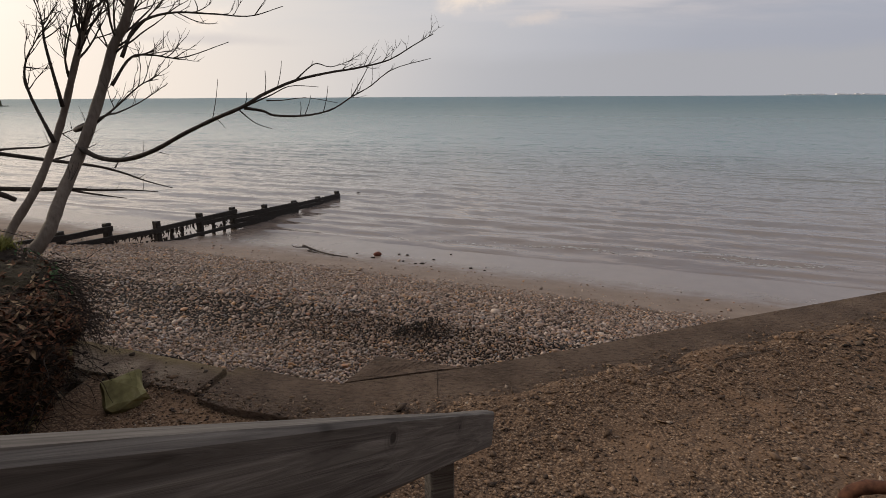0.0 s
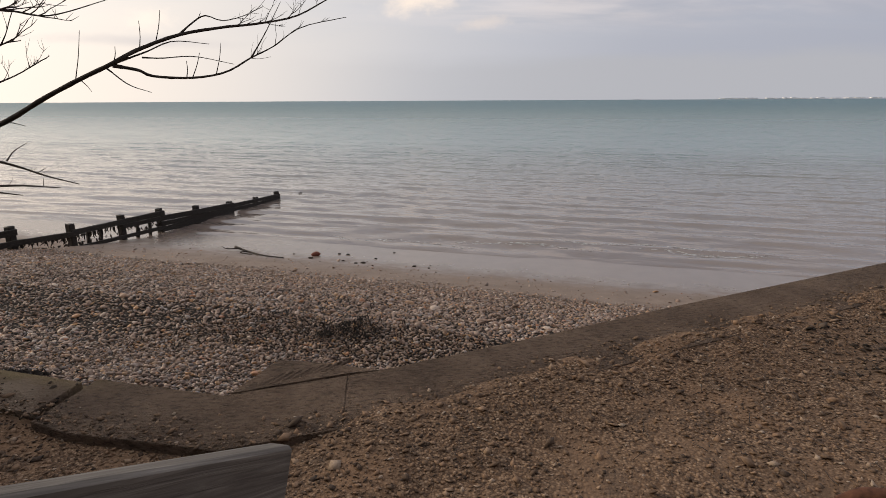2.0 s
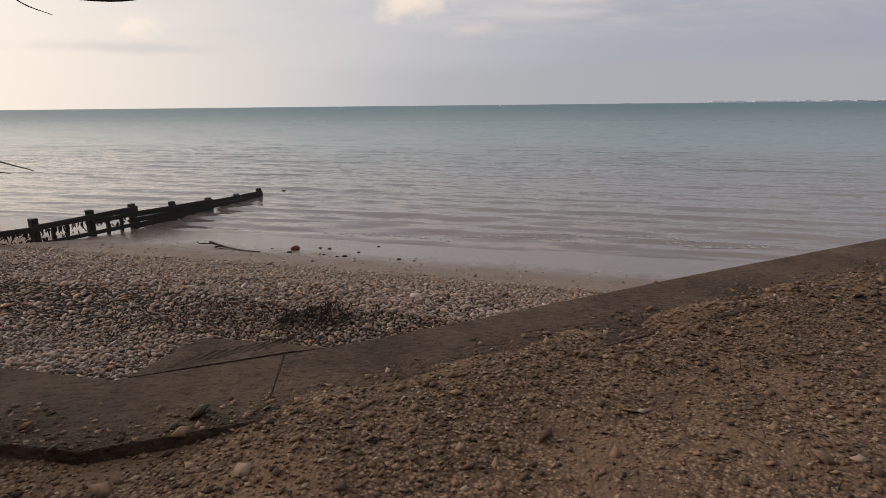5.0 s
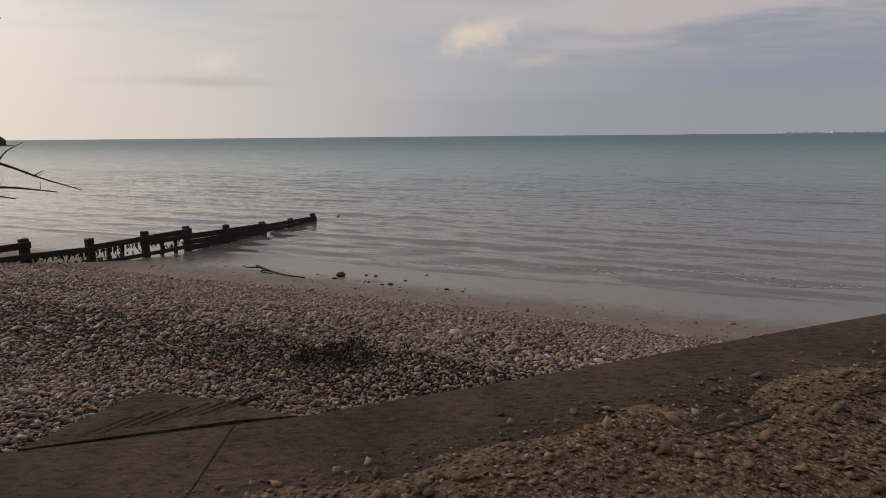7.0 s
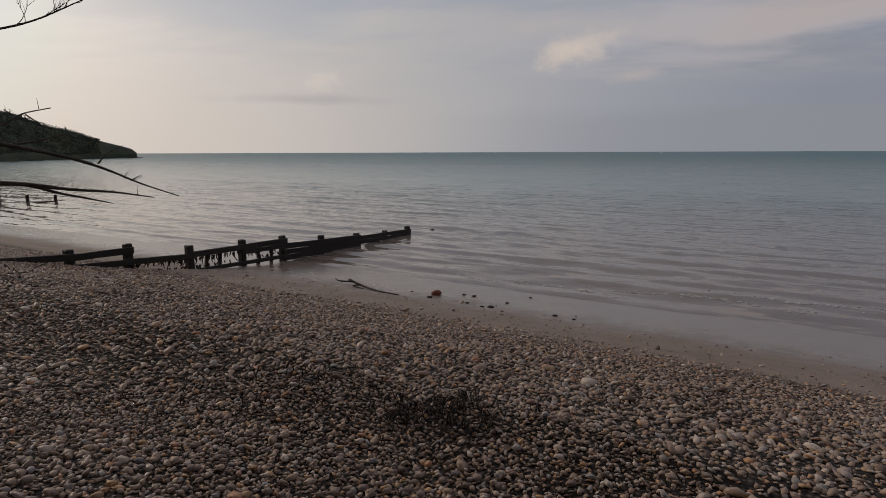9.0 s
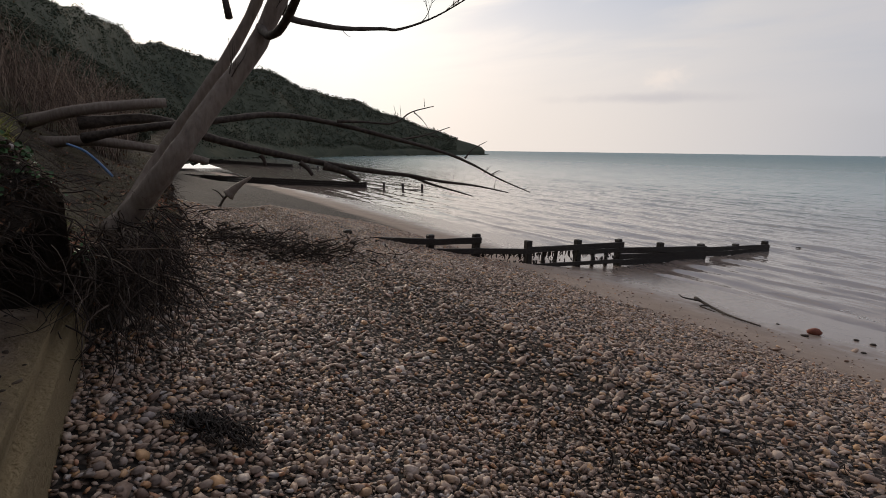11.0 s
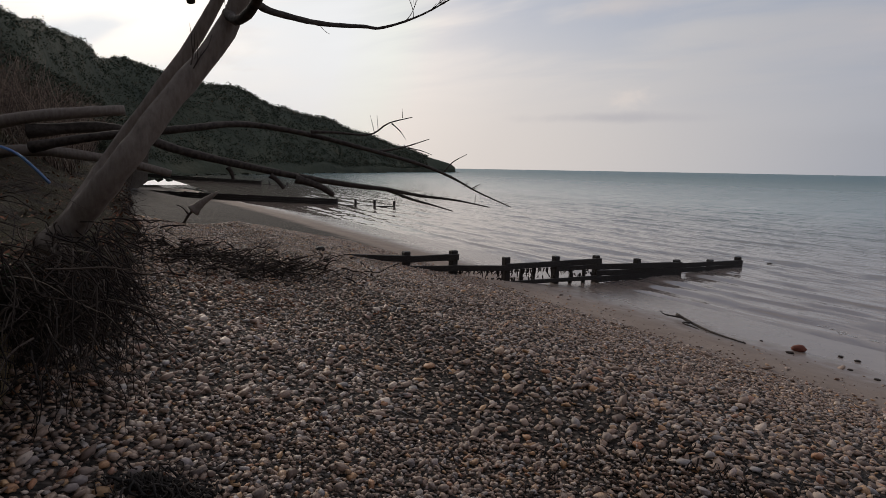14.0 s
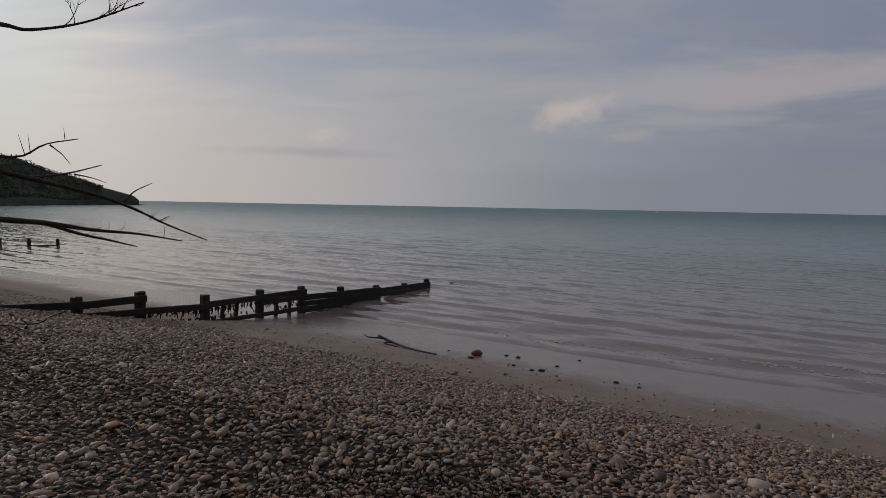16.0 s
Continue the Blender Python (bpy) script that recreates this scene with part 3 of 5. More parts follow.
tagged(new("inland_slope", grid_mesh("inland_slope", np.stack([hx, hy, hz], -1), SOIL)), "unseen steep earth hillside added behind the path to block sky light", "hillside", kind="structure")

# sea
SEA_LEVEL = 0.15
ws = np.concatenate([np.linspace(18.5, 70, 430), 70 + 4730 * np.linspace(0.004, 1, 90) ** 2.2])
wu = np.concatenate([-61 - 4740 * np.linspace(1, 0.01, 60) ** 2, np.linspace(-60, 50, 200), 51 + 4750 * np.linspace(0.003, 1, 50) ** 2])


def water_z(x, y):
    s = sea_s(x, y)
    u = NY * x - NX * y
    far = np.exp(-np.maximum(0, s - 24) / 70)
    ease = np.clip((s - 21.6) / 2.0, 0, 1)
    bend = 1.1 * wavy(u, s * 0.2, 21, 9.0) + 0.12 * wavy(u, s, 25, 1.6)
    patch = np.clip(0.5 + 0.65 * wavy(u * 0.22, s, 24, 3.0), 0.0, 1.0)
    z = np.maximum(0, np.sin((s + bend) * 2.3)) ** 5 * 0.064 * patch * np.exp(-np.maximum(0, s - 24) / 13)
    rw = np.random.default_rng(26)
    for k in range(11):
        lam = rw.uniform(0.9, 3.4)
        a, ph = rw.normal(0, 0.16), rw.uniform(0, 6.28)
        group = np.clip(0.4 + 0.7 * wavy(u * 0.5, s, 60 + k, 3.0 * lam), 0, 1)
        q = 2 * np.pi / lam
        z = z + 0.0085 * lam * group * far * np.sin(q * (s * np.cos(a) + u * np.sin(a)) + ph + 0.6 * wavy(u, s, 80 + k, 4.0))
    return SEA_LEVEL + ease * z


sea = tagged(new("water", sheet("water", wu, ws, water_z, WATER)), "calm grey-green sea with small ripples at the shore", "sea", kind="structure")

# ---- the sea wall ----
wall = thing("sea_wall", "worn cracked concrete sea wall topped with flat slabs", "sea wall", kind="structure")
WALL_TOP = 3.75
for outline in (
    [(-6.3, 7.32), (-2.362, 5.84), (-2.545, 5.17), (-6.2, 6.45)],
    [(-2.35, 5.83), (-1.17, 5.42), (-0.157, 5.68), (-0.137, 4.82), (-0.99, 4.62), (-2.2, 4.97), (-2.53, 5.15)],
    [(-0.155, 5.68), (0.175, 5.765), (1.36, 6.2), (3.78, 7.14), (7.2, 8.38), (14.0, 10.9), (14.0, 9.7), (7.0, 7.3), (3.05, 5.9), (1.24, 5.2), (-0.135, 4.82)],
):
    part("concrete_slab", prism("concrete_slab", outline, 1.8, WALL_TOP, CONCRETE, *((0.09, 6) if outline[0][0] < -6 else (0.005, 2))), wall)
ramp = tagged(new("broken_slab", prism("broken_slab", [(-1.16, 5.47), (-0.85, 6.14), (-0.45, 6.03), (0.20, 5.80), (-0.18, 5.745)], 2.4, 3.725, CONCRETE, 0.02)), "broken wedge of concrete leaning against the sea wall", "concrete slab", kind="structure")

# tooled ridges across the broken slab
for q in range(8):
    ridge = part("ridge", box_mesh("ridge", (0.26 + 0.03 * math.sin(2.1 * q), 0.03, 0.024), CONCRETE, 0.008, 0.003, 70 + q), ramp)
    ridge.matrix_basis = pose(-0.83 + 0.085 * q, 5.72 + 0.034 * q, 3.719, 0, 0, 52 + 3 * math.sin(q))

# ---- the bank and hillside beside the steps ----
TOE = spline([(-3.6, -7.0), (-3.5, -2.0), (-3.45, 2.0), (-3.35, 4.3), (-3.5, 5.2), (-4.1, 6.0), (-5.2, 6.9), (-6.1, 7.7), (-7.5, 8.5), (-11.0, 10.2), (-20.0, 14.0), (-45.0, 25.0), (-100.0, 52.0)], 900)
tan = np.gradient(TOE, axis=0)
tan /= np.linalg.norm(tan, axis=1)[:, None]
INLAND = np.stack([-tan[:, 1], tan[:, 0]], 1)
CREST = np.interp(TOE[:, 1], (-7, 2, 4.3, 5.2, 6.2, 7.2, 7.9, 9.0, 14, 30, 52), (2.6, 1.9, 1.45, 1.22, 1.22, 0.98, 0.75, 1.0, 1.6, 4.0, 7.0))
BASE = np.where(TOE[:, 1] < 6.9, path_z(TOE[:, 0], np.minimum(TOE[:, 1], 3.0)) - 0.08, np.maximum(2.4, beach_z(TOE[:, 0], TOE[:, 1]) - 0.1))
PROF_D = np.array([0.46, 0.42, 0.31, 0.12, 0.0, 0.05, 0.22, 0.55, 1.0, 1.7, 2.8, 4.5, 7.0, 11.0, 18.0, 30.0, 50.0])
PROF_H = np.array([-0.10, 0.15, 0.35, 0.55, 0.75, 0.88, 1.0, 1.06, 1.15, 1.4, 2.0, 2.9, 4.4, 6.8, 10.5, 16.0, 24.0])
rows = []
steps_q = np.concatenate([np.linspace(0, 8, 56), np.linspace(8.2, 16, 24)])
for d, h in zip(np.interp(steps_q, np.arange(17), PROF_D), np.interp(steps_q, np.arange(17), PROF_H)):
    jag = 0.12 * wavy(TOE[:, 0] * 1.0, TOE[:, 1] + 3 * d, 31, 0.5) + 0.05 * wavy(TOE[:, 0] + 2 * d + h, TOE[:, 1] + 2.1 * h, 32, 0.15) + 0.022 * wavy(TOE[:, 0] + 5 * h, TOE[:, 1] - 4 * h, 35, 0.05)
    x = TOE[:, 0] + INLAND[:, 0] * (d + jag * min(1.0, 0.3 + h))
    y = TOE[:, 1] + INLAND[:, 1] * (d + jag * min(1.0, 0.3 + h))
    rise = np.where(h <= 1.0, h * CREST, CREST + (h - 1.0) * 1.15)
    rows.append(np.stack([x, y, BASE + rise + 0.06 * wavy(x, y, 33, 0.6) * min(1.0, max(0, h)) + 0.4 * min(1, d / 15) * wavy(x, y, 34, 5.0)], -1))
bank_pts = np.array(rows)
bank_pts[..., 2] += 0.34 * np.exp(-((bank_pts[..., 0] + 5.4) / 0.62) ** 2 - ((bank_pts[..., 1] - 6.35) / 0.42) ** 2)
BANK_Q = steps_q
bank = tagged(new("bank", grid_mesh("bank", bank_pts[:, ::-1], SOIL)), "undercut bank of dark crumbling soil and roots", "earth bank", kind="structure")


def bank_at(k, q):
    """A point on the bank: k along, q up its profile, both may be fractions."""
    q = float(np.interp(q, BANK_Q, np.arange(len(BANK_Q))))
    k, q = min(max(k, 0), len(TOE) - 1.001), min(max(q, 0), len(BANK_Q) - 1.001)
    i, j = int(q), int(k)
    a, b = q - i, k - j
    p = bank_pts
    return (1 - a) * ((1 - b) * p[i, j] + b * p[i, j + 1]) + a * ((1 - b) * p[i + 1, j] + b * p[i + 1, j + 1])


def toe_index(y):
    return float(np.interp(y, TOE[:, 1], np.arange(len(TOE))))


# tangle of roots on the face
rnd = random.Random(5)
lines = []
for q in range(2100):
    k = toe_index(rnd.uniform(4.2, 8.6) if q < 1300 else rnd.uniform(7.4, 12.0))
    p = bank_at(k, rnd.uniform(1.5, 7.4 if q < 1300 else 9.5)) + np.array([rnd.gauss(0, 0.03) for _ in range(3)])
    out = -INLAND[int(k)]
    n, pts = rnd.randint(4, 8), [p]
    step = rnd.uniform(0.03, 0.11)
    d = np.array([out[0] * 0.6 + rnd.gauss(0, 0.5), out[1] * 0.6 + rnd.gauss(0, 0.5), rnd.uniform(-0.6, 0.5)])
    for q in range(n):
        d = d + np.array([rnd.gauss(0, 0.35), rnd.gauss(0, 0.35), rnd.gauss(-0.22, 0.35)])
        d /= np.linalg.norm(d)
        pts.append(pts[-1] + d * step)
    pts = [np.array([a[0], a[1], max(a[2], 3.3)]) for a in pts]
    r = rnd.choice((0.0015, 0.002, 0.002, 0.003, 0.003, 0.004, 0.006))
    lines.append((spline(pts, 12), np.linspace(r, r * 0.35, 12)))
tagged(new("bank_roots", tube_mesh("bank_roots", lines, ROOT, 4)), "matted dark roots hanging from the bank", "roots", kind="stuff")

# clods, stones and dead leaves on the face
rc = np.random.default_rng(19)
cl = np.array([bank_at(toe_index(rnd.uniform(3.6, 8.4)), rnd.uniform(0.0, 8.5)) for _ in range(4200)])
sz = 0.008 * np.exp(rc.normal(0, 0.5, len(cl)))
T20 = [(0, k + 1, (k + 1) % 5 + 1) for k in range(5)] + [(k + 1, k + 6, (k + 1) % 5 + 1) for k in range(5)] + [((k + 1) % 5 + 1, k + 6, (k + 1) % 5 + 6) for k in range(5)] + [(11, (k + 1) % 5 + 6, k + 6) for k in range(5)]
V12 = np.array([(0, 0, 1)] + [(0.894 * math.cos(a), 0.894 * math.sin(a), 0.447) for a in np.arange(5) * 1.2566] + [(0.894 * math.cos(a), 0.894 * math.sin(a), -0.447) for a in np.arange(5) * 1.2566 + 0.6283] + [(0, 0, -1)])
cv = V12[None] * sz[:, None, None] * rc.uniform(0.6, 1.4, (len(cl), 12, 1)) * rc.uniform(0.6, 1.4, (len(cl), 1, 3)) + cl[:, None]
tagged(new("bank_clods", tri_mesh("bank_clods", cv.reshape(-1, 3), (np.array(T20)[None] + 12 * np.arange(len(cl))[:, None, None]).reshape(-1, 3), CLOD)), "clods of earth and small stones on the bank", "earth", kind="stuff")
cl = np.array([bank_at(toe_index(rnd.uniform(3.6, 8.6)), rnd.uniform(0.0, 8.5)) + np.array([0, 0, 0.012]) for _ in range(2200)] + [bank_at(toe_index(rnd.uniform(3.4, 5.5)), rnd.uniform(0.2, 7.0)) + np.array([0.03, -0.01, 0.012]) for _ in range(2600)] + [bank_at(toe_index(rnd.uniform(7.2, 13.0)), rnd.uniform(0.5, 10.5)) + np.array([0, 0, 0.015]) for _ in range(5200)])
lv = np.array([(-1, 0, 0), (0, -0.5, 0.12), (1, 0, 0), (0, 0.5, 0.12)])[None] * (0.03 * rc.uniform(0.5, 1.5, (len(cl), 1, 1)))
ang = rc.uniform(0, 6.283, (len(cl), 1))
lx, ly, lz = lv[..., 0], lv[..., 1], lv[..., 2]
tl = rc.normal(0, 0.5, (len(cl), 1))
lv = np.stack([np.cos(ang) * lx - np.sin(ang) * ly, np.sin(ang) * lx + np.cos(ang) * ly, lz + tl * lx], -1) + cl[:, None]
tagged(new("bank_leaves", tri_mesh("bank_leaves", lv.reshape(-1, 3), (np.array([(0, 1, 2), (0, 2, 3)])[None] + 4 * np.arange(len(cl))[:, None, None]).reshape(-1, 3), LITTER, False)), "dead brown leaves caught on the bank", "leaf litter", kind="stuff")

# pale stones bared on the side of the mound
cl = np.array([bank_at(toe_index(rnd.uniform(6.3, 8.0)), rnd.gauss(6.0, 0.8)) for _ in range(170)])
sz = 0.011 * np.exp(rc.normal(0, 0.45, len(cl)))
cv = V12[None] * sz[:, None, None] * rc.uniform(0.75, 1.2, (len(cl), 12, 1)) * rc.uniform(0.6, 1.4, (len(cl), 1, 3)) + cl[:, None]
tagged(new("bank_stones", tri_mesh("bank_stones", cv.reshape(-1, 3), (np.array(T20)[None] + 12 * np.arange(len(cl))[:, None, None]).reshape(-1, 3), STONE)), "pale stones bared in the side of the bank", "stones", kind="stuff")
# long pale roots hanging over the face, each one apart
root_bundle = thing("hanging_root_bundle", "bundle of long pale roots hanging down the bank", "roots")
for q in range(9):
    a = bank_at(toe_index(6.25 + 0.05 * q), 6.3)
    drop, out = rnd.uniform(0.45, 0.75), -INLAND[int(toe_index(6.25 + 0.05 * q))]
    pts = [a + np.array([out[0] * (0.03 + 0.10 * v + 0.05 * math.sin(3 * v + q)), out[1] * (0.03 + 0.10 * v), -drop * v]) + np.array([rnd.gauss(0, 0.03), rnd.gauss(0, 0.03), 0.03]) for v in (0.0, 0.25, 0.5, 0.75, 1.0)]
    part("root", tube_mesh("root", [(spline(pts, 16), np.linspace(rnd.uniform(0.008, 0.013), 0.004, 16))], BARK, 6), root_bundle)

# dead stems on the slope above
lines = []
for _ in range(9500):
    k = toe_index(5.0 + 15.0 * rnd.random() ** 1.25)
    p = bank_at(k, rnd.uniform(9.6 if TOE[int(k), 1] < 7.4 else 10.6 if TOE[int(k), 1] < 11.8 else 8.0, 14.6))
    if p[1] < 5.0 and p[0] > -5.0:
        continue
    hgt = rnd.uniform(0.7, 2.3)
    lean = np.array([rnd.gauss(0.05, 0.22), rnd.gauss(0, 0.22), 1.0])
    pts = [p - np.array([0, 0, 0.05])]
    for q in range(5):
        lean = lean + np.array([rnd.gauss(0, 0.12), rnd.gauss(0, 0.12), -0.05 * q])
        pts.append(pts[-1] + lean / np.linalg.norm(lean) * hgt / 5)
    lines.append((pts, np.linspace(rnd.uniform(0.006, 0.015), 0.003, 6)))
    for q in range(rnd.randint(1, 4)):
        i = rnd.randint(2, 4)
        e = pts[i] + np.array([rnd.gauss(0, 0.2), rnd.gauss(0, 0.2), rnd.uniform(-0.1, 0.3)])
        lines.append(([pts[i], 0.5 * (pts[i] + e) + np.array([0, 0, 0.04]), e], [0.004, 0.003, 0.0015]))
tagged(new("dead_bracken", tube_mesh("dead_bracken", lines, STEM, 3)), "tangle of tall dead brown stems on the slope", "undergrowth", kind="stuff")


def blades(spots, height, width, lean, mat, name, seed):
    """Grass blades: a bent strip each."""
    r = np.random.default_rng(seed)
    n = len(spots)
    a = r.uniform(0, 2 * np.pi, n)
    side = np.stack([np.cos(a), np.sin(a), np.zeros(n)], 1) * width
    tip = np.stack([r.normal(0, lean, n), r.normal(0, lean, n), np.ones(n)], 1) * (height * r.uniform(0.5, 1.3, n))[:, None]
    v = np.stack([spots - side, spots + side, spots + 0.55 * tip + side * 0.7, spots + 0.55 * tip - side * 0.7, spots + tip * np.array([1.4, 1.4, 0.9])], 1)
    t = np.array([[0, 1, 2], [0, 2, 3], [3, 2, 4]])
    return tri_mesh(name, v.reshape(-1, 3), (t[None] + 5 * np.arange(n)[:, None, None]).reshape(-1, 3), mat)


spots = []
for _ in range(26000):
    spot = bank_at(toe_index(rnd.uniform(5.6, 7.6)), rnd.uniform(5.2, 10.0))
    if spot[0] < -4.95 and ((spot[0] + 5.7) / 0.95) ** 2 + ((spot[1] - 6.5 + 0.5 * (spot[0] + 5.5)) / 0.34) ** 2 < rnd.uniform(0.5, 1.1):
        spots.append(spot)
tagged(new("grass", blades(np.array(spots), 0.12, 0.0045, 0.6, GRASS, "grass", 3)), "short yellow-green turf on the crest of the bank", "grass", kind="stuff")
spots = [bank_at(toe_index(rnd.uniform(2.0, 4.9)), rnd.uniform(0.0, 2.6)) for _ in range(1800)]
tagged(new("grass_edge", blades(np.array(spots), 0.06, 0.004, 0.6, GRASS, "grass_edge", 4)), "rough grass and moss at the foot of the bank", "grass", kind="stuff")

# ivy
leaf_v, leaf_t = [], []
for _ in range(420):
    k = toe_index(rnd.choice((5.9, 6.6, 7.0)) + rnd.gauss(0, 0.16))
    c = bank_at(k, rnd.gauss(5.6, 0.7)) - np.array([*INLAND[int(k)], 0]) * 0.05
    m = np.array(Euler([rnd.uniform(-1, 1), rnd.uniform(-1, 1), rnd.uniform(0, 6.28)]).to_matrix()) * rnd.uniform(0.008, 0.018)
    shape = np.array([(0, -1, 0), (0.8, -0.5, 0.1), (0.9, 0.3, 0), (0, 1.1, -0.2), (-0.9, 0.3, 0), (-0.8, -0.5, 0.1)]) @ m.T + c
    b = len(leaf_v)
    leaf_v += list(shape)
    leaf_t += [(b, b + 1, b + 2), (b, b + 2, b + 3), (b, b + 3, b + 4), (b, b + 4, b + 5)]
tagged(new("ivy", tri_mesh("ivy", np.array(leaf_v), np.array(leaf_t), LEAF)), "patches of dark green ivy on the bank", "ivy", kind="stuff")

# ---- the leaning tree on the bank ----
tree = thing("tree", "bare leaning tree with pale twin stems on the bank edge", "tree")
rnt = random.Random(11)


def twigs(base, depth, length, r0, upward=0.25, count=None):
    """A spray of side twigs along a limb."""
    out = []
    n = len(base)
    for _ in range(count or 6):
        i = rnt.randint(int(n * 0.25), n - 2)
        d = base[min(i + 2, n - 1)] - base[max(i - 2, 0)]
        d = d / (np.linalg.norm(d) + 1e-9)
        d = d * 0.75 + np.array([rnt.gauss(0, 0.5), rnt.gauss(0, 0.5), rnt.gauss(upward, 0.4)])
        L = length * rnt.uniform(0.35, 1.0)
        pts = [base[i]]
        for q in range(5):
            d = d + np.array([rnt.gauss(0, 0.16), rnt.gauss(0, 0.16), 0.09 + rnt.gauss(0, 0.12)])
            d /= np.linalg.norm(d)
            pts.append(pts[-1] + d * L / 5)
        line = spline(pts, 10)
        out.append((line, np.linspace(r0, r0 * 0.3, 10)))
        if depth > 1:
            out += twigs(line, depth - 1, length * 0.5, r0 * 0.55, upward, rnt.randint(2, 4))
    return out


BOUGHS = []


def limb(name, ctrl, r0, r1, mat, parent, n=30, sides=8, label=""):
    line = spline(ctrl, n)
    rad = np.linspace(r0, r1, n)
    rad[:3] *= np.array([1.25, 1.12, 1.04])
    knob = 1 + 0.06 * np.sin(np.arange(n) * 2.3)
    BOUGHS.append(part(name, tube_mesh(name, [(line, rad * knob)], mat, sides), parent, label))
    return line


def spray(on, lines, label="fine bare twigs"):
    """Twigs as a sub-part of a limb."""
    return tagged(part("twig_spray", tube_mesh("twig_spray", lines, TWIG, 4), on, label), kind="stuff")


trunk = limb("trunk", [(-6.15, 7.52, 4.12), (-5.98, 7.66, 4.34), (-5.80, 7.74, 4.53), (-5.62, 7.90, 4.82), (-5.57, 8.17, 5.2), (-5.48, 8.56, 5.72), (-5.31, 8.76, 6.23), (-5.18, 9.03, 6.82), (-4.99, 9.11, 7.36), (-4.72, 9.19, 7.9), (-4.5, 9.4, 9.2)], 0.103, 0.06, BARK, tree, 40, 12)
stem = limb("stem", [(-6.15, 7.58, 4.2), (-6.25, 7.82, 4.5), (-6.24, 8.02, 4.8), (-6.0, 8.31, 5.32), (-5.87, 8.64, 5.87), (-5.74, 8.84, 6.37), (-5.52, 8.87, 6.95), (-5.33, 8.92, 7.47), (-5.14, 8.96, 7.95)], 0.066, 0.04, BARK, tree, 30, 10)
long_limb = limb("branch", [(-5.47, 8.63, 5.92), (-5.06, 8.45, 5.78), (-4.61, 8.28, 5.77), (-4.09, 8.08, 5.91), (-3.53, 7.88, 6.16), (-3.02, 7.69, 6.36), (-2.59, 7.52, 6.51), (-2.38, 7.64, 6.65), (-2.0, 7.86, 6.83), (-1.58, 8.11, 6.94), (-1.26, 8.3, 7.0), (-0.83, 8.55, 7.12), (-0.47, 8.76, 7.34), (-0.2, 8.92, 7.5)], 0.038, 0.005, TWIG, tree, 48)
under = limb("branch", [(-2.59, 7.52, 6.49), (-2.39, 7.64, 6.45), (-2.26, 7.71, 6.39), (-1.92, 7.91, 6.38), (-1.6, 8.1, 6.45), (-1.33, 8.25, 6.62), (-1.09, 8.4, 6.76), (-0.77, 8.59, 7.0), (-0.24, 8.9, 7.16)], 0.018, 0.004, TWIG, tree, 30)
loop = limb("branch", [(-2.0, 7.86, 6.83), (-1.85, 7.95, 6.98), (-1.74, 8.02, 7.05), (-1.58, 8.11, 7.01), (-1.37, 8.23, 7.08), (-1.17, 8.35, 7.2)], 0.01, 0.003, TWIG, tree, 16)
limb("branch", [(-2.56, 7.54, 6.52), (-2.3, 7.69, 6.64), (-2.06, 7.83, 6.76), (-1.73, 8.02, 6.75)], 0.011, 0.003, TWIG, tree, 12)
limb("branch", [(-1.33, 8.25, 6.62), (-1.17, 8.35, 6.9), (-0.98, 8.46, 7.27)], 0.009, 0.003, TWIG, tree, 10)
limb("branch", [(-2.34, 7.66, 6.58), (-2.17, 7.76, 6.58), (-1.88, 7.94, 6.61), (-1.51, 8.15, 6.54)], 0.008, 0.003, TWIG, tree, 12)
limb("branch", [(-2.64, 7.49, 6.46), (-2.48, 7.58, 6.3), (-2.30, 7.69, 6.22)], 0.008, 0.003, TWIG, tree, 16)
spikes = [((-2.35, 7.66, 6.68), (-2.33, 7.67, 6.95)), ((-2.21, 7.74, 6.74), (-2.14, 7.78, 7.07)), ((-2.58, 7.53, 6.52), (-2.55, 7.54, 6.68)), ((-1.92, 7.91, 6.38), (-1.83, 7.96, 6.65)), ((-1.69, 8.04, 6.43), (-1.62, 8.09, 6.77)), ((-1.97, 7.88, 6.39), (-1.96, 7.89, 6.56)), ((-3.08, 7.71, 6.34), (-2.94, 7.67, 6.85)), ((-3.03, 7.7, 6.36), (-2.9, 7.65, 6.23)), ((-4.3, 8.16, 5.82), (-4.22, 8.12, 6.05)), ((-4.09, 8.08, 5.91), (-3.85, 8.02, 5.86))]
back_limb = limb("branch", [(-5.30, 8.77, 6.25), (-5.75, 9.1, 6.14), (-6.0, 9.65, 6.18), (-6.1, 10.15, 6.23), (-6.15, 10.75, 6.33), (-6.1, 11.0, 6.36), (-5.85, 11.4, 6.55), (-5.5, 11.84, 6.89)], 0.04, 0.006, TWIG, tree, 36)
